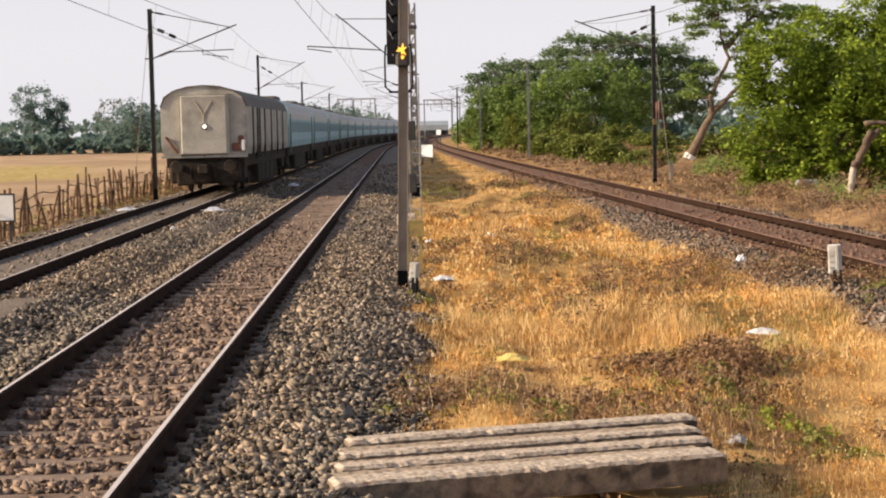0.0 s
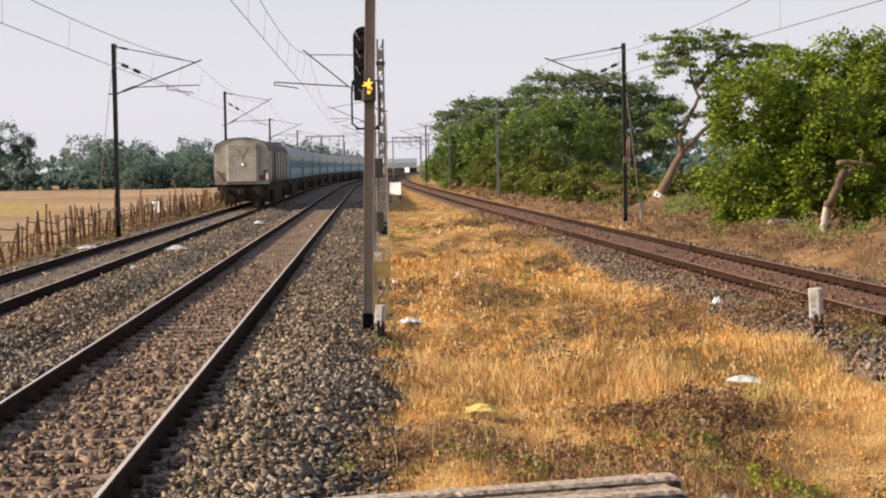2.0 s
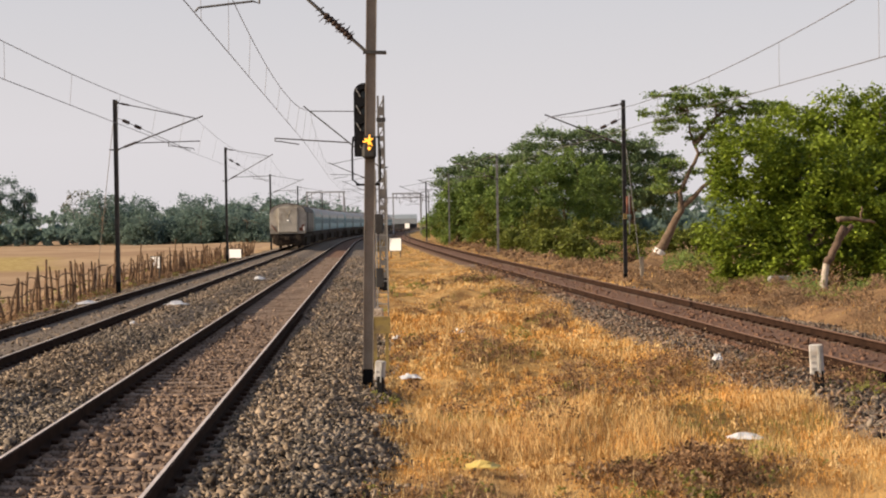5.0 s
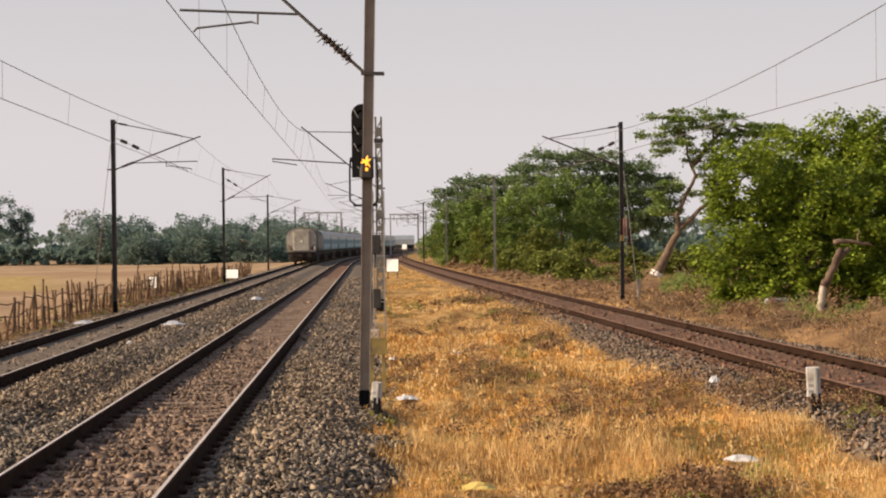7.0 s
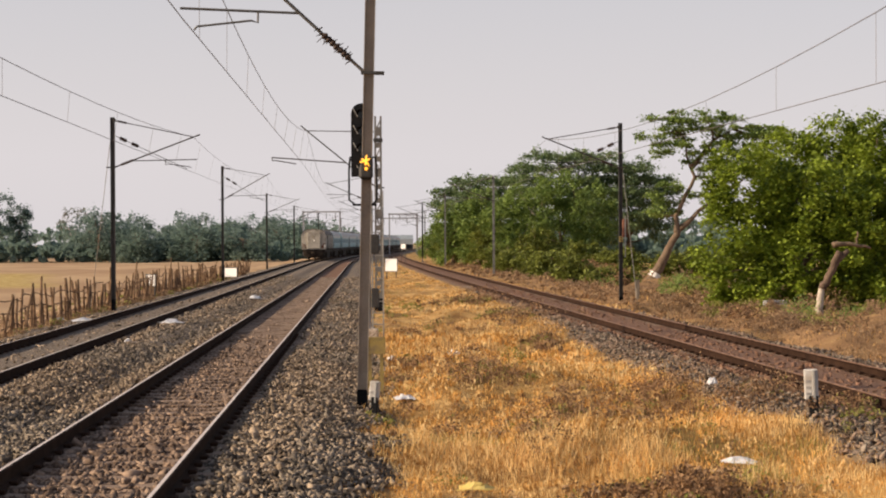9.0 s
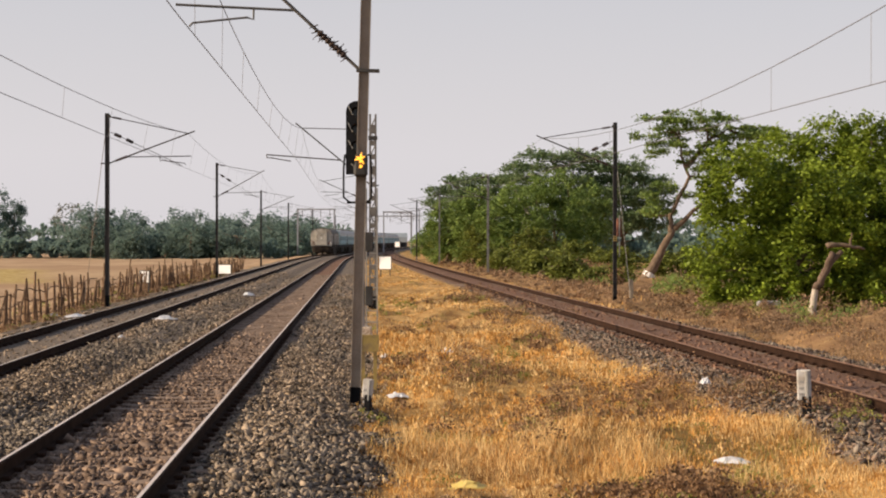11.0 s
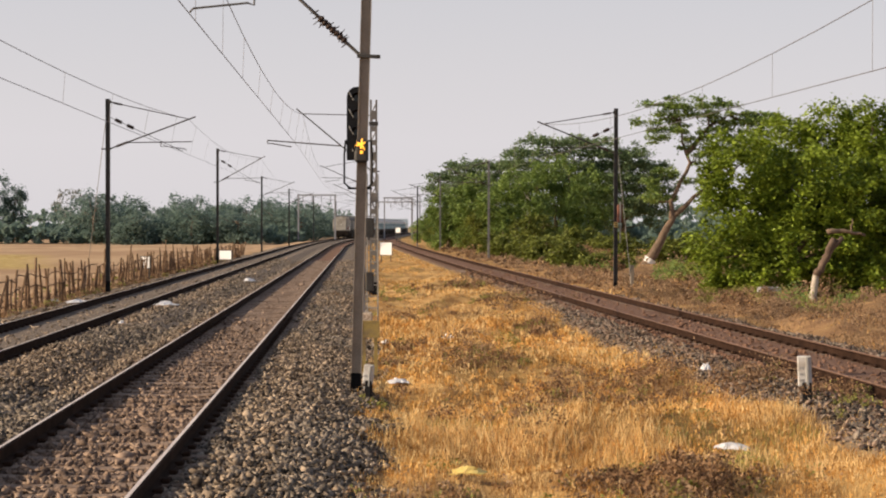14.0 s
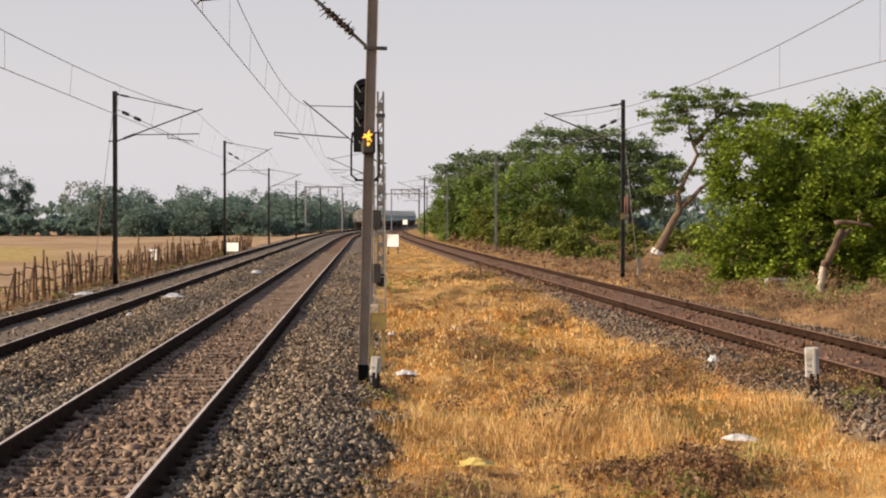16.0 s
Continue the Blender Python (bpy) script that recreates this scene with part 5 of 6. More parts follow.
def make_lamp_unit():
    """The small dark unit strapped to the near mast, with a glowing amber star of lenses."""
    z = 3.53
    x, y = float(main_x(-0.1, 26.5)) + z * math.tan(radians(1.5)), 26.5
    t = empty("signal_lamp_unit", pose(x, y, z), "dark lamp unit with a lit amber star strapped to the mast", "signal lamp")
    part("housing", Build().block((0.0, -0.14, -0.09), (0.22, 0.12, 0.36), 0.04), M_DARK_STEEL, t)
    part("hood", Build().tube([(-0.15, -0.06, 0.03), (-0.15, -0.19, 0.03)], [0.075, 0.085], 14), M_BLACK, t)
    part("strap", Build().box((0, 0, -0.05), (0.20, 0.22, 0.06)), M_BLACK, t)
    for i in range(6):
        a = radians(80 + 60 * i + (0, 14, -9, 6, -16, 9)[i])
        ln = (0.10, 0.075, 0.095, 0.07, 0.10, 0.08)[i]
        part("lens", Build().tube([(0, -0.215, 0.01), (0.045 * math.cos(a), -0.22, 0.01 + 0.045 * math.sin(a)), (ln * math.cos(a), -0.215, 0.01 + ln * math.sin(a))], [0.015, 0.017, 0.006], 6), M_AMBER, t, "glowing amber lens")
    part("lower_lens", Build().tube([(0.0, -0.205, -0.13), (0.01, -0.215, -0.09)], [0.02, 0.03], 6), M_AMBER, t, "glowing amber lens")


make_lamp_unit()


# ---- trackside boards, posts, litter ----
def board(name, x, y, z, w, h, label, mat, rz=0.0, legs=True, frame_mat=M_DARK_STEEL):
    t = empty(name, pose(x, y, z, 0, 0, rz), label, "sign board")
    part("panel", Build().box((0, 0, 0), (w, 0.03, h)), mat, t)
    f = Build()
    for s in (-1, 1):
        f.box((s * (w / 2 + 0.02), 0.005, 0), (0.04, 0.05, h + 0.08)).box((0, 0.005, s * (h / 2 + 0.02)), (w, 0.05, 0.04))
    part("frame", f, frame_mat, t)
    if legs:
        g = float(land(x, y)) - z
        for s in (-1, 1):
            part("leg", Build().box((s * w * 0.4, 0.04, (g - h / 2) / 2 - 0.03), (0.06, 0.04, -(g + h / 2) + 0.06)), frame_mat, t)
    return t


board("white_board", -3.54, 118, 0.69, 0.92, 0.86, "blank white square board on short dark legs", M_SIGN, -26)
board("white_board", float(main_x(-9.2, 114)), 114, 0.30, 0.95, 0.58, "blank white board low beside the track", M_SIGN, -26)
board("white_board", -4.7, 206, 1.75, 0.64, 0.6, "small white square board far down the line", M_SIGN, -26)
board("yellow_board", -1.18, 30.0, 0.45, 0.26, 0.22, "weathered yellow marker board leaning in the grass", M_YELLOW, 4, True, M_YELLOW)
board("white_board", float(main_x(-10.75, 84)), 84, 0.45, 0.5, 0.55, "white notice board fixed on the stick fence", M_SIGN, -20)
board("white_board", float(main_x(-10.2, 40)), 40.5, 0.55, 1.0, 0.62, "white board on a dark stand beside the fence", M_WHITE, 0)


def marker_post(name, x, y, w, h, label, tilt=0.0):
    z = float(land(x, y)) - 0.05
    t = empty(name, pose(x, y, z, 0, tilt, -12), label, "marker post")
    b = Build()
    b.block((0, 0, h / 2 + 0.16), (w, 0.10, h - 0.22), 0.015)
    part("slab", b, M_POST, t)
    part("rib", Build().block((w * 0.22, -0.055, h / 2 + 0.14), (w * 0.22, 0.03, h - 0.2), 0.008), M_PALE_STEEL, t)
    part("foot", Build().block((w * 0.14, -0.01, 0.15), (w * 0.66, 0.11, 0.36), 0.01), M_BLACK, t)
    for i in range(3):
        part("marking", Build().box((-w * 0.2, -0.053, h - 0.12 - i * 0.09), (w * 0.3, 0.006, 0.035)), M_PALE_STEEL, t)


marker_post("marker_post", -1.08, 26.0, 0.15, 0.52, "small white concrete marker post at the mast's foot", 5)
marker_post("marker_post", 5.33, 24.4, 0.2, 0.66, "white ribbed concrete marker post on the gravel slope", -2)


def crumple(name, x, y, w, d, h, mat, label, seed, lift=0.05):
    """A crumpled sheet of plastic or paper."""
    r = np.random.default_rng(seed)
    n = 7
    b = Build()
    vs = []
    for i in range(n):
        for j in range(n):
            a, c = i / (n - 1) - 0.5, j / (n - 1) - 0.5
            k = max(0.0, 1 - 3.2 * (a * a + c * c))
            vs.append((a * w + r.normal() * w * 0.04, c * d + r.normal() * d * 0.04, h * k * r.uniform(0.4, 1.1) + r.uniform(0, 0.02)))
    b.add(vs, [(i * n + j, (i + 1) * n + j, (i + 1) * n + j + 1, i * n + j + 1) for i in range(n - 1) for j in range(n - 1)])
    b.add([(p[0], p[1], p[2] - 0.008) for p in vs], [(i * n + j, i * n + j + 1, (i + 1) * n + j + 1, (i + 1) * n + j) for i in range(n - 1) for j in range(n - 1)])
    ob = part(name, b, mat)
    ob.matrix_basis = pose(x, y, float(land(x, y)) + lift, 0, 0, r.uniform(-30, 30))
    return tagged(ob, label, "litter")


crumple("plastic_bag", 3.66, 20.96, 0.42, 0.26, 0.075, M_PLASTIC, "crumpled white plastic bag lying in the dry grass", 1, 0.09)
crumple("plastic_bag", 4.72, 29.6, 0.18, 0.18, 0.14, M_PLASTIC, "small knotted white plastic bag on the gravel edge", 2, 0.05)
crumple("plastic_bag", 0.27, 38.6, 0.36, 0.3, 0.3, M_PLASTIC, "bulging whitish plastic bag in the grass", 3, 0.08)
crumple("paper_scrap", -0.66, 29.2, 0.32, 0.4, 0.08, M_PLASTIC, "torn whitish paper scrap at the ballast edge", 4, 0.06)
crumple("yellow_wrapper", 0.34, 17.7, 0.36, 0.24, 0.09, M_YPLASTIC, "crumpled yellow plastic wrapper in the grass", 5, 0.10)
crumple("plastic_sheet", -8.0, 50.0, 0.62, 0.7, 0.12, M_PLASTIC, "white plastic sheet lying between the tracks", 6, 0.05)
crumple("paper_scrap", -7.55, 40.6, 0.10, 0.12, 0.08, M_PLASTIC, "small white scrap between the tracks", 7, 0.05)
crumple("dark_bag", -8.68, 60.7, 0.2, 0.3, 0.14, M_BLACK, "small black plastic bag between the tracks", 8, 0.05)
crumple("plastic_bag", 2.2, 13.6, 0.17, 0.17, 0.09, M_CLEAR, "clear crumpled plastic bag beside the spare sleepers", 9, 0.02)
crumple("paper_scrap", -13.1, 58.0, 0.4, 0.4, 0.15, M_PLASTIC, "white litter at the foot of the stick fence", 10, 0.05)
crumple("paper_scrap", -1.1, 36.5, 0.2, 0.2, 0.1, M_PLASTIC, "white scrap in the grass beside the mast", 11, 0.05)


crumple("plastic_sheet", -11.3, 53.5, 0.75, 0.8, 0.12, M_PLASTIC, "white plastic sheet lying by the track below the fence", 12, 0.05)
crumple("plastic_bag", -8.2, 74.0, 0.5, 0.6, 0.16, M_PLASTIC, "dusty white bag lying on the ballast shoulder", 13, 0.05)


def equipment_box():
    x, y = 4.6, 150.0
    t = empty("equipment_box", pose(x, y, float(land(x, y)) - 0.02), "small dark trackside equipment box on short legs", "equipment box")
    part("case", Build().block((0, 0, 0.55), (1.1, 0.5, 0.5), 0.04), M_BLACK, t)
    for s in (-0.4, 0.4):
        part("leg", Build().box((s, 0, 0.16), (0.08, 0.3, 0.32)), M_DARK_STEEL, t)


equipment_box()
concrete_block = part("concrete_block", Build().block((0, 0, 0.08), (0.8, 0.4, 0.26), 0.04), M_PALE_STEEL)
concrete_block.matrix_basis = pose(11.9, 60.5, float(land(11.9, 60.5)) - 0.03, 0, 0, 12)
tagged(concrete_block, "low pale concrete block in the scrub below the tree", "concrete block")


# ---- stack of spare sleepers by the camera ----
def spare_sleepers():
    """Worn concrete sleepers side by side: chipped edges, open dark gaps between them."""
    r = random.Random(2)
    ys = (11.00, 11.36, 11.60, 11.83, 12.07, 12.31, 12.55)
    for i, y0 in enumerate(ys):
        w = (0.135, 0.088, 0.096, 0.08, 0.094, 0.088, 0.095)[i]
        prof = [(-w - 0.012, -0.22), (-w - 0.004, -0.03), (-w + 0.010, -0.004), (-w * 0.4, 0.002), (w * 0.4, 0.002), (w - 0.010, -0.004), (w + 0.004, -0.03), (w + 0.012, -0.22)]
        b, vs, n, m = Build(), [], len(prof), 76
        chip = 0.0
        for k in range(m):
            x = -1.47 + 2.94 * k / (m - 1)
            chip = max(0.0, chip * 0.5 - 0.002) if r.random() > 0.07 else r.uniform(0.004, 0.018)
            end = 0.02 if k in (0, m - 1) else 0.0
            for p, q in prof:
                top = q > -0.1
                j = 0.004 if top else 0.0
                bite = chip if top and p < -w * 0.8 else 0.0
                vs.append((x + r.uniform(-j, j) * 2, p + bite * 0.6 + r.uniform(-j, j), q - bite - end * top + r.uniform(-j, j)))
        fs = [(k * n + j, k * n + (j + 1) % n, (k + 1) * n + (j + 1) % n, (k + 1) * n + j) for k in range(m - 1) for j in range(n)]
        b.add(vs, [f[::-1] for f in fs] + [tuple(range(n)), tuple((m - 1) * n + j for j in range(n))[::-1]])
        # tops keep the plain concrete; sides and ends get the painted shade
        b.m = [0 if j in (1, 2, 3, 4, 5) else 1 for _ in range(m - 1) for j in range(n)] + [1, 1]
        ob = part("spare_sleeper", b, [M_CONCRETE_BROWN if i in (1, 3, 5) else M_CONCRETE, M_CONCRETE_GRIME_SHADE])
        ob.matrix_basis = pose(0.30 + (0.04, -0.06, 0.03, -0.05, 0.0, -0.03, 0.03)[i], y0, -0.13 - (0.0, 0.05, 0.015, 0.06, 0.02, 0.045, 0.0)[i], (0, 3, -2, 4, -3, 2, 0)[i], 0, 17 + (0.3, -0.6, 0.3, -0.4, 0.3, -0.3, 0)[i])
        tagged(ob, "weathered beige concrete sleeper lying spare in the grass", "railway sleeper", "spare sleepers")


spare_sleepers()


# ---- fence of sticks ----
def make_fence():
    r = random.Random(9)
    group = "stick fence"
    y = 40.0
    while y < 150:
        x = float(main_x(-10.65, y))
        bay = empty("stick_fence", pose(x, y, float(land(x, y)) - 0.05), "rough fence bay of dark crooked dry branches", "fence", group)
        L = 4.0
        n = 8
        for i in range(n):
            d = L * (i + r.uniform(-0.3, 0.3)) / n
            h = r.choice((0.75, 1.05, 1.2, 1.3, 1.4)) * r.uniform(0.9, 1.1) * (1.0 if y < 110 else 0.8)
            if r.random() < 0.08:
                h *= 1.3
            dx = LEAN * d
            lx, ly = r.gauss(0, 0.10), r.gauss(0, 0.32)
            rad = r.uniform(0.03, 0.066)
            part("stick", Build().tube([(dx, d, -0.1), (dx + lx * 0.5 + r.uniform(-0.03, 0.03), d + ly * 0.5, h * 0.5), (dx + lx, d + ly, h)], [rad * 1.1, rad, rad * 0.7], 6), M_STICK, bay)
        for hz in (0.3, 0.75, 1.05):
            pts = [(LEAN * d + r.uniform(-0.04, 0.04), d, hz + r.uniform(-0.09, 0.09)) for d in np.linspace(-0.15, L + 0.15, 6)]
            part("cross_stick", Build().tube(pts, 0.02, 5), M_STICK, bay)
        y += L


make_fence()


# ---- dead stump ----
def make_stump():
    x, y = 13.25, 59.6
    t = empty("dead_tree_stump", pose(x, y, float(land(x, y)) - 0.05), "broken bleached dead trunk with a forked flat top", "tree stump")
    r = np.random.default_rng(4)
    b = Build()
    limb(b, [(0, 0, 0), (0.04, 0, 0.6), (0.16, 0, 1.1)], 0.145, 0.12, 0.03, r)
    part("bleached_foot", b, M_PALEBARK, t, shade=True)
    b = Build()
    limb(b, [(0.13, 0, 1.0), (0.38, 0, 1.5), (0.75, 0, 2.3)], 0.15, 0.12, 0.04, r)
    limb(b, [(0.4, 0, 1.6), (1.05, 0, 2.35)], 0.12, 0.09, 0.03, r)
    part("broken_trunk", b, M_DARKBARK, t, shade=True)
    b = Build()
    limb(b, [(0.5, 0, 2.52), (1.1, 0, 2.58), (1.85, 0, 2.42)], 0.11, 0.05, 0.04, r)
    limb(b, [(1.35, 0, 2.5), (1.38, 0, 3.0)], 0.045, 0.025, 0.03, r)
    part("flat_top", b, M_BARK, t, "greyish broken cross limb", shade=True)


make_stump()


# ---- far structures ----
def far_shed():
    t = empty("station_shed", pose(-17.2, 655, -5.6), "hazy blue-grey roofed shed far down the line", "building")
    part("roof", Build().add([(-6.2, -6, 8.8), (6.2, -6, 8.8), (6.2, 6, 8.8), (-6.2, 6, 8.8), (-6.0, 0, 10.6), (6.0, 0, 10.6)], [(0, 1, 5, 4), (2, 3, 4, 5), (0, 4, 3), (1, 2, 5), (0, 3, 2, 1)]).box((0, -6, 8.0), (12.4, 0.3, 2.0)), M_FARROOF, t)
    part("back_wall", Build().box((0, 5.5, 4.4), (12, 0.4, 8.8)), M_FARDARK, t)
    for i in range(5):
        part("column", Build().box((-5.8 + i * 2.9, -5.6, 3.6), (0.4, 0.4, 7.2)), M_FARDARK, t)


def far_block(x, y, w, h, d, label):
    t = empty("building", pose(x, y, float(land(x, y)) - 0.1), label, "building")
    part("wall", Build().box((0, 0, h / 2), (w, d, h)), M_FARWALL, t)
    part("roof", Build().box((0, 0, h + 0.15), (w + 0.6, d + 0.6, 0.3)), M_FARROOF, t)
    n = max(2, int(w / 2.5))
    for i in range(n):
        part("window", Build().box((-w / 2 + (i + 0.5) * w / n, -d / 2 - 0.02, h * 0.55), (w / n * 0.4, 0.06, h * 0.35)), M_FARDARK, t)


far_shed()
far_block(-33.5, 470, 5, 4.5, 5, "pale plastered trackside building in the haze")
far_block(-27.5, 478, 5, 6.0, 5, "pale plastered trackside building in the haze")
far_block(-66.0, 345, 6, 6.0, 6, "pale house among the trees behind the field")


# portal steel with the haze of the distance put into its colour
M_HAZE_STEEL = material("hazed_distant_steel", (0.29, 0.29, 0.31), (0.38, 0.38, 0.40), 0.7, 1, 20, 0)


def portal(y, x0, x1, top):
    t = empty("line_portal", pose(0, y, -0.3), "hazy steel portal carrying wires across the tracks", "line portal", "line portals")
    for x in (x0, x1):
        part("leg", Build().box((x, 0, top / 2), (0.26, 0.26, top)), M_HAZE_STEEL, t)
    part("beam", Build().box(((x0 + x1) / 2, 0, top), (x1 - x0 + 0.4, 0.26, 0.26)), M_HAZE_STEEL, t)
    for k in range(4):
        x = x0 + (x1 - x0) * (k + 0.5) / 4
        part("dropper_bracket", Build().box((x, 0, top - 0.7), (0.14, 0.14, 1.2)), M_HAZE_STEEL, t)


portal(340, -10.5, -5.0, 8.2)
portal(400, -15.0, -4.0, 8.2)
portal(300, -24.5, -18.0, 8.0)


# ---- train ----
def coach_profile(w=1.6, floor=1.46, eave=3.25, top=4.05, n=8):
    pts = [(-w * 0.96, floor), (-w, floor + 0.35), (-w, eave)]
    for i in range(1, n):
        a = math.pi * (1 - i / n)
        pts.append((w * math.cos(a) * 0.985, eave + (top - eave) * math.sin(a) ** 0.8))
    return pts + [(w, eave), (w, floor + 0.35), (w * 0.96, floor)]


def make_coach(rear):
    """One coach; y runs forward, its rear end at -11.1."""
    L = 22.3
    t = empty("railway_coach", Matrix.Identity(4), "sooty grey luggage coach with a closed gangway at the train's tail" if rear else "dusty light blue passenger coach of the train", "railway coach", "train coaches")
    prof = coach_profile()
    n = len(prof)
    mi = [0] * n
    for j in range(2, n - 3):
        mi[j] = 1
    b = Build().sweep(prof, [(0, -L / 2, 0), (0, L / 2, 0)], mi)
    part("body", b, [M_COACH_GREY if rear else M_COACH_BLUE, M_ROOF_DARK if rear else M_ROOF], t)
    for s in (-1, 1):
        if rear:
            for d in (-8.6, -6.6, -5.6, -3.0, 0.5, 4.0, 7.5):
                part("door", Build().box((s * 1.605, d, 2.25), (0.03, 0.55, 2.0)), M_UNDER, t)
        else:
            part("cantrail_band", Build().box((s * 1.603, 0, 3.08), (0.012, L - 0.3, 0.34)), M_COACH_PALE, t)
            for k in range(9):
                part("window", Build().box((s * 1.612, -8.2 + k * 2.05, 2.50), (0.02, 1.25, 0.58)), M_COACH_GLASS, t)
            for d in (-10.2, 10.2):
                part("door", Build().box((s * 1.607, d, 2.2), (0.022, 0.75, 1.95)), M_ROOF_DARK, t)
    wheel = Build().tube([(-0.07, 0, 0), (-0.05, 0, 0), (0.045, 0, 0), (0.05, 0, 0), (0.07, 0, 0)], [0.30, 0.455, 0.46, 0.49, 0.49], 18).mesh("wheel", M_UNDER)
    for d in (-7.2, 7.2):
        g = Build()
        for s in (-1, 1):
            g.box((s * 1.1, d, 0.62), (0.16, 3.0, 0.22))
            for w in (-1.4, 1.4):
                g.box((s * 1.12, d + w, 0.46), (0.18, 0.34, 0.34))
            g.box((s * 1.15, d, 0.45), (0.2, 0.6, 0.4))
        g.box((0, d, 0.65), (2.0, 0.5, 0.3))
        bogie = part("bogie", g, M_UNDER, t)
        for w in (-1.4, 1.4):
            part("axle", Build().tube([(-0.8, d + w, 0.47), (0.8, d + w, 0.47)], 0.08, 8), M_UNDER, bogie)
            for s in (-1, 1):
                o = new("wheel", wheel)
                o.parent = bogie
                o.matrix_basis = pose(s * 0.87, d + w, 0.475, 0, 0, 0 if s < 0 else 180)
    e = Build().box((0, 0, 1.24), (2.9, L - 0.4, 0.46))
    for d, w in ((-4.3, 0.9), (-2.6, 2.0), (-0.2, 2.2), (2.3, 2.1), (4.3, 1.2)):
        for s in (-1, 1):
            e.block((s * 1.05, d, 0.62), (0.8, w, 0.84), 0.05)
    # deep boxes added for dense gear and to block light under the coach
    e.box((0, 0, 0.72), (1.7, L - 0.8, 0.70))
    for d in (-9.9, 9.9):
        for s in (-1, 1):
            e.block((s * 1.15, d, 0.78), (0.5, 1.3, 0.5), 0.04)
    part("underframe", e, M_UNDER, t)
    part("gangway", Build().box((0, L / 2 + 0.45, 2.35), (1.5, 0.9, 2.3)), M_UNDER, t)
    part("coupler", Build().box((0, L / 2 + 0.5, 0.98), (0.3, 1.1, 0.3)), M_UNDER, t)
    if rear:
        y = -L / 2
        part("gangway_shutter", Build().block((0.02, y - 0.12, 2.58), (1.72, 0.24, 2.2), 0.05), M_COACH_GREY, t, "dusty pale grey closed gangway panel")
        fr = Build()
        for s in (-1, 1):
            fr.box((0.02 + s * 0.89, y - 0.10, 2.58), (0.06, 0.2, 2.26))
        fr.box((0.02, y - 0.10, 3.72), (1.84, 0.2, 0.06))
        part("gangway_frame", fr, M_COACH_GREY, t)
        x = Build()
        for s in (-1, 1):
            x.tube([(0.02 - s * 0.30, y - 0.243, 3.45), (0.02 + s * 0.0, y - 0.243, 2.95)], 0.022, 5)
        x.tube([(0.02, y - 0.243, 2.95), (0.02, y - 0.243, 2.7)], 0.022, 5)
        part("faded_marking", x, M_FADED, t)
        rim = prof[2:-2]
        rim = [(p * 1.008, q + 0.012) for p, q in rim] + [(p * 0.985, q - 0.025) for p, q in rim[::-1]]
        part("roof_rim", Build().sweep(rim, [(0, y - 0.05, 0), (0, y + 0.1, 0)]), M_ROOF_DARK, t, "dark sooty rim round the roof end")
        part("tail_lamp", Build().tube([(0.05, y - 0.24, 2.52), (0.05, y - 0.28, 2.52)], 0.085, 18), M_LAMPWHITE, t, "lit round white lamp")
        part("lamp_ring", Build().tube([(0.05, y - 0.22, 2.52), (0.05, y - 0.265, 2.52)], 0.125, 18), M_DARK_STEEL, t)
        for s in (-1, 1):
            part("buffer_beam", Build().box((s * 0.8, y - 0.03, 1.41), (1.58, 0.16, 0.09)), M_COACH_GREY, t)
            part("buffer", Build().tube([(s * 0.98, y, 1.05), (s * 0.98, y - 0.5, 1.05), (s * 0.98, y - 0.5, 1.05), (s * 0.98, y - 0.56, 1.05)], [0.13, 0.11, 0.24, 0.22], 14), M_UNDER, t)
        part("tail_board", Build().block((1.22, y - 0.06, 1.75), (0.36, 0.1, 0.3), 0.03).block((1.36, y - 0.06, 2.02), (0.2, 0.1, 0.3), 0.03), M_RUSTY, t, "rusty brown tail lamp box")
        part("side_light", Build().block((1.45, y - 0.08, 1.80), (0.14, 0.14, 0.42), 0.03), M_WHITE, t)
        part("hand_rail", Build().tube([(-1.42, y - 0.06, 2.15), (-1.2, y - 0.08, 1.85), (-0.98, y - 0.06, 1.55)], 0.05, 6), M_RUSTY, t, "rusty dark diagonal step handle")
        part("hose", Build().tube([(0.3, y - 0.1, 1.05), (0.45, y - 0.4, 0.6), (0.75, y - 0.3, 0.45), (0.95, y - 0.15, 0.6)], 0.05, 8), M_UNDER, t)
        part("rear_coupler", Build().block((0, y - 0.45, 0.95), (0.36, 0.9, 0.34), 0.04).tube([(-0.5, y - 0.1, 1.0), (-0.5, y - 0.35, 0.7), (-0.4, y - 0.2, 0.45)], 0.04, 6), M_UNDER, t)
        part("end_gear", Build().block((0, y + 0.4, 0.82), (2.6, 0.9, 0.80), 0.06).block((-0.75, y + 0.1, 0.6), (0.6, 0.4, 0.5), 0.05).block((0.8, y + 0.1, 0.55), (0.5, 0.4, 0.5), 0.05), M_UNDER, t)
        part("step", Build().box((-1.2, y + 0.2, 0.55), (0.4, 0.4, 0.05)).box((1.2, y + 0.2, 0.55), (0.4, 0.4, 0.05)), M_UNDER, t)
        for d in (-9, -3, 3, 9):
            part("roof_vent", Build().block((0, d, 4.02), (0.5, 0.6, 0.14), 0.03), M_ROOF_DARK, t)
    else:
        for d in (-8, 8):
            part("roof_unit", Build().block((0, d, 3.98), (1.7, 3.0, 0.3), 0.08), M_ROOF_DARK, t)
    return t


TRAIN_START, TRAIN_SPEED, PITCH = 62.0, 17.7, 23.5
first = make_coach(True)
second = make_coach(False)
coaches = [first, second] + [copy_thing(second, Matrix.Identity(4)) for _ in range(10)]


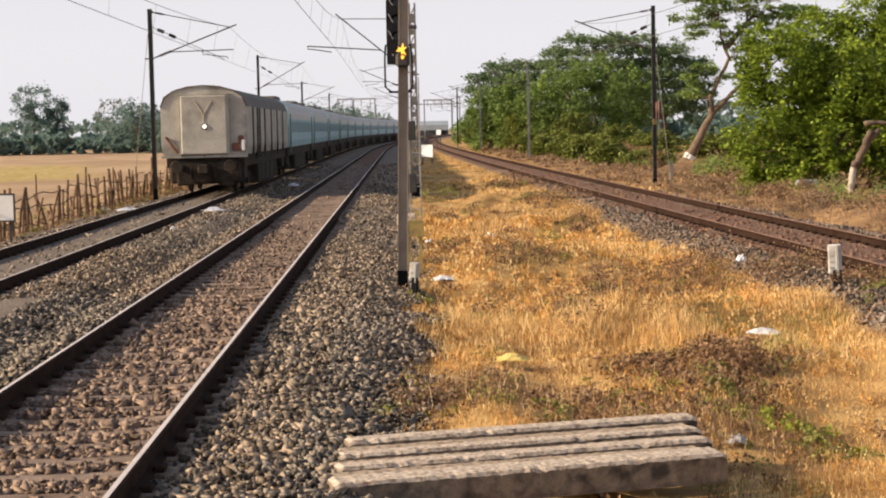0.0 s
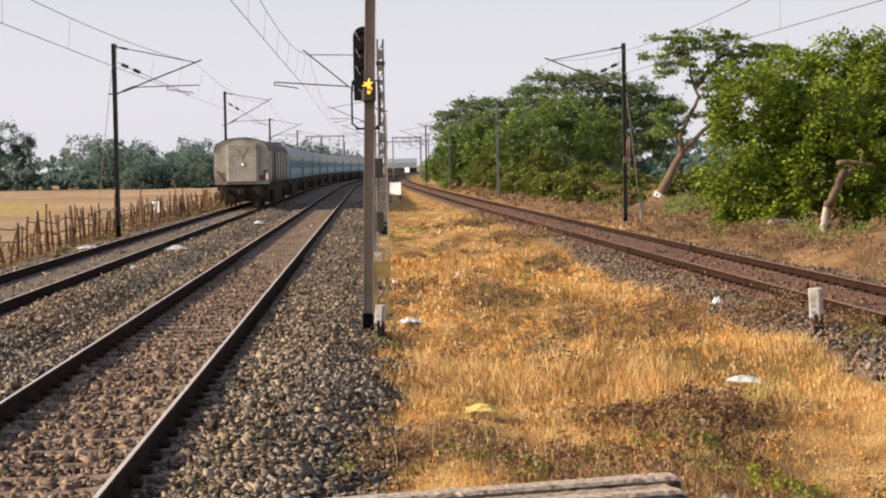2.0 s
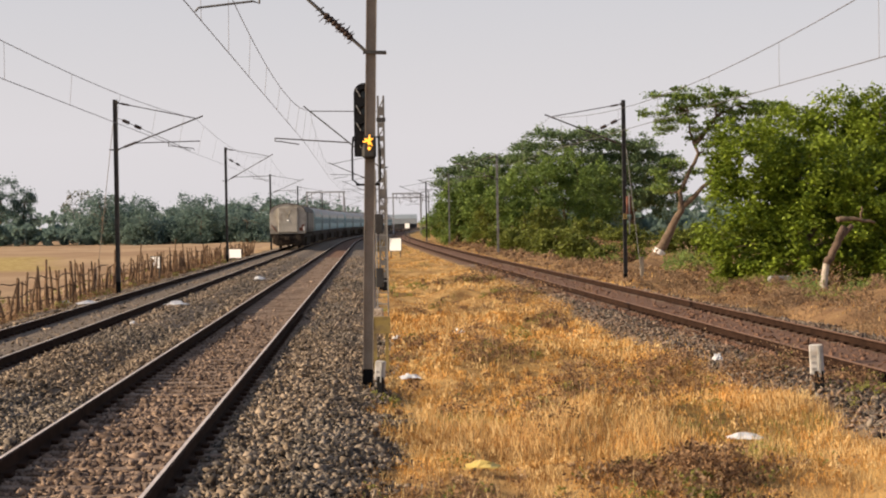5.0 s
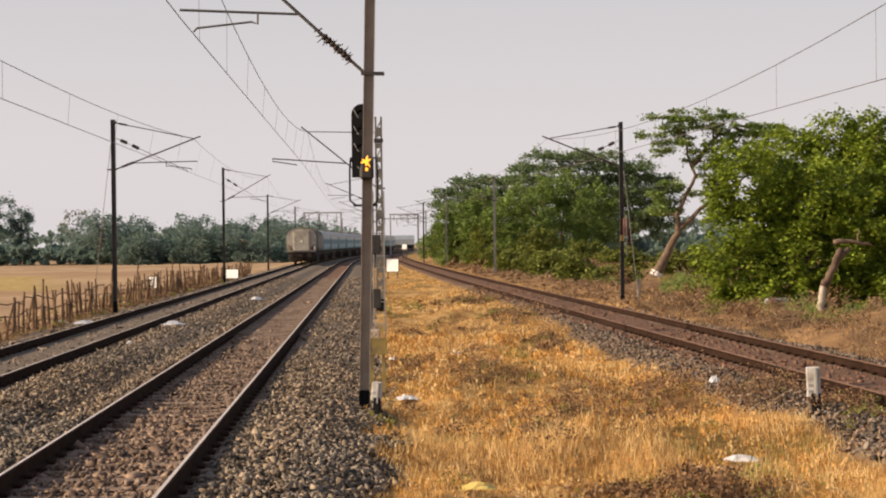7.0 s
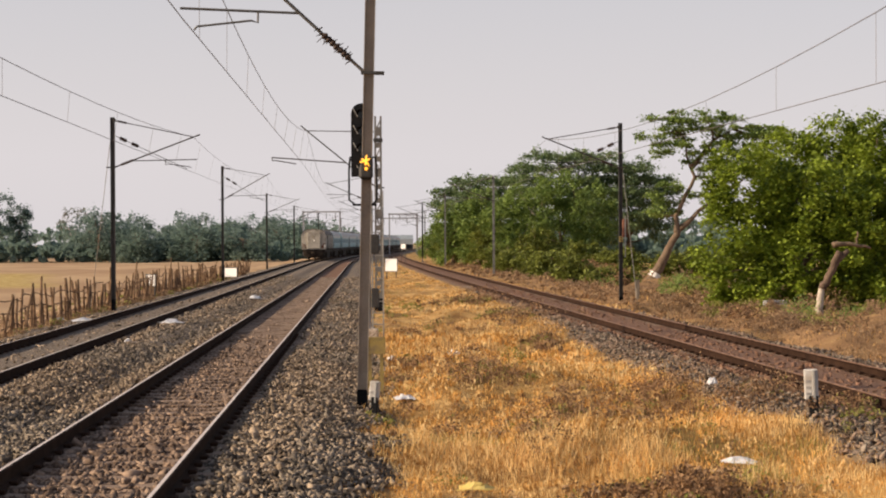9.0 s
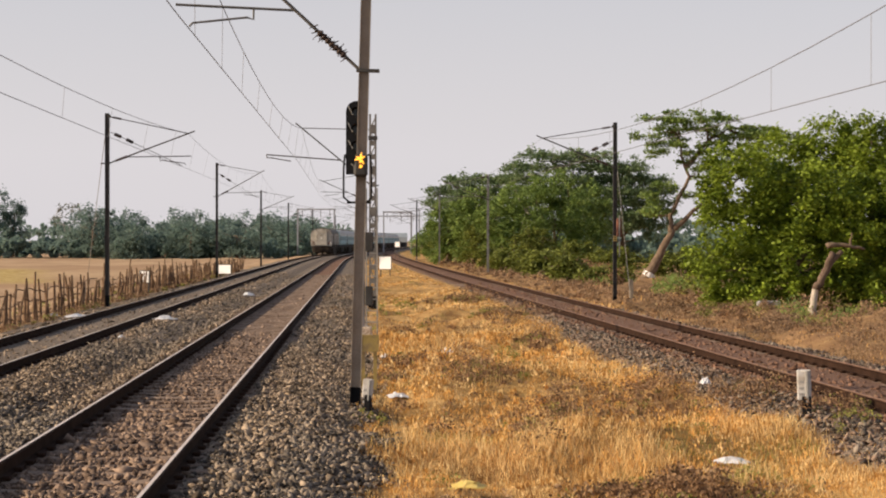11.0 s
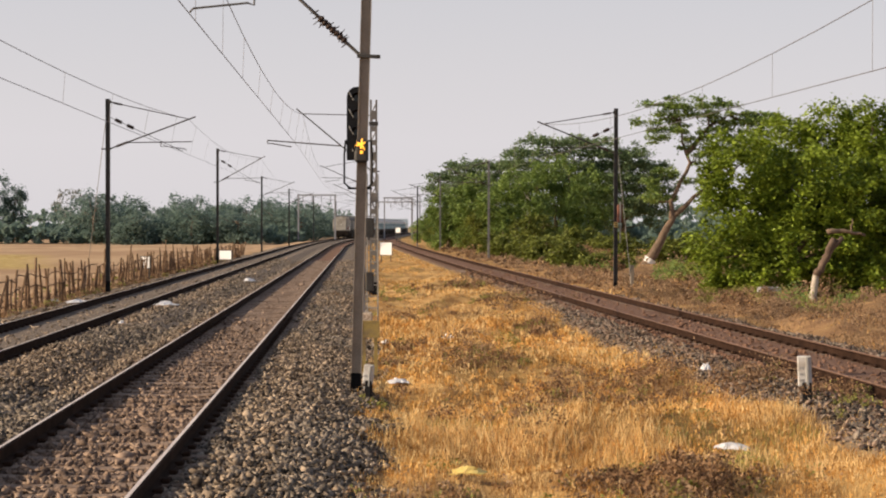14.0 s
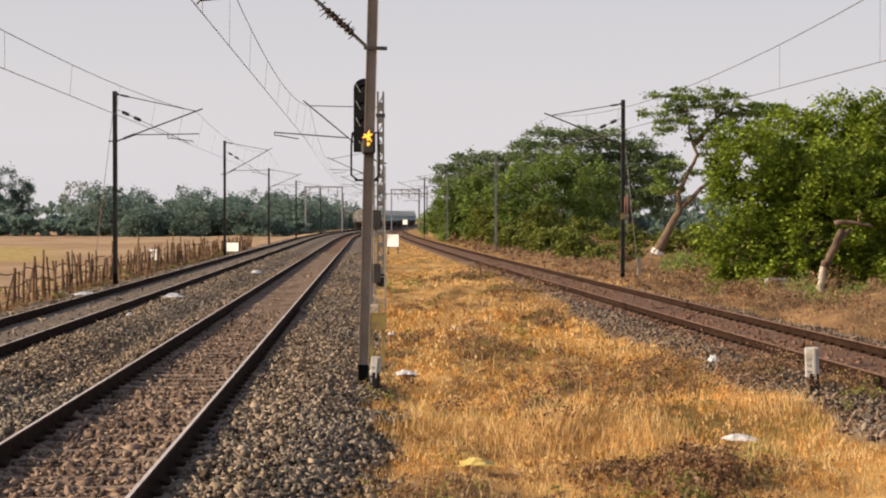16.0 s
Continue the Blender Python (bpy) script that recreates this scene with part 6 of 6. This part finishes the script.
def coach_pose(mid):
    a, c = mid - 7.2, mid + 7.2
    xa, xc = float(main_x(U_B, a)), float(main_x(U_B, c))
    return pose((xa + xc) / 2, mid, 0.0, 0, 0, -math.degrees(math.atan2(xc - xa, c - a)))


def motions():
    for i, c in enumerate(coaches):
        walk(c, [(t, coach_pose(TRAIN_START + 11.1 + PITCH * i + TRAIN_SPEED * t)) for t in (0.0, 2.0, 4.0, 6.0, 8.0, 10.0, 12.0, 14.0, 16.0)])


motions()
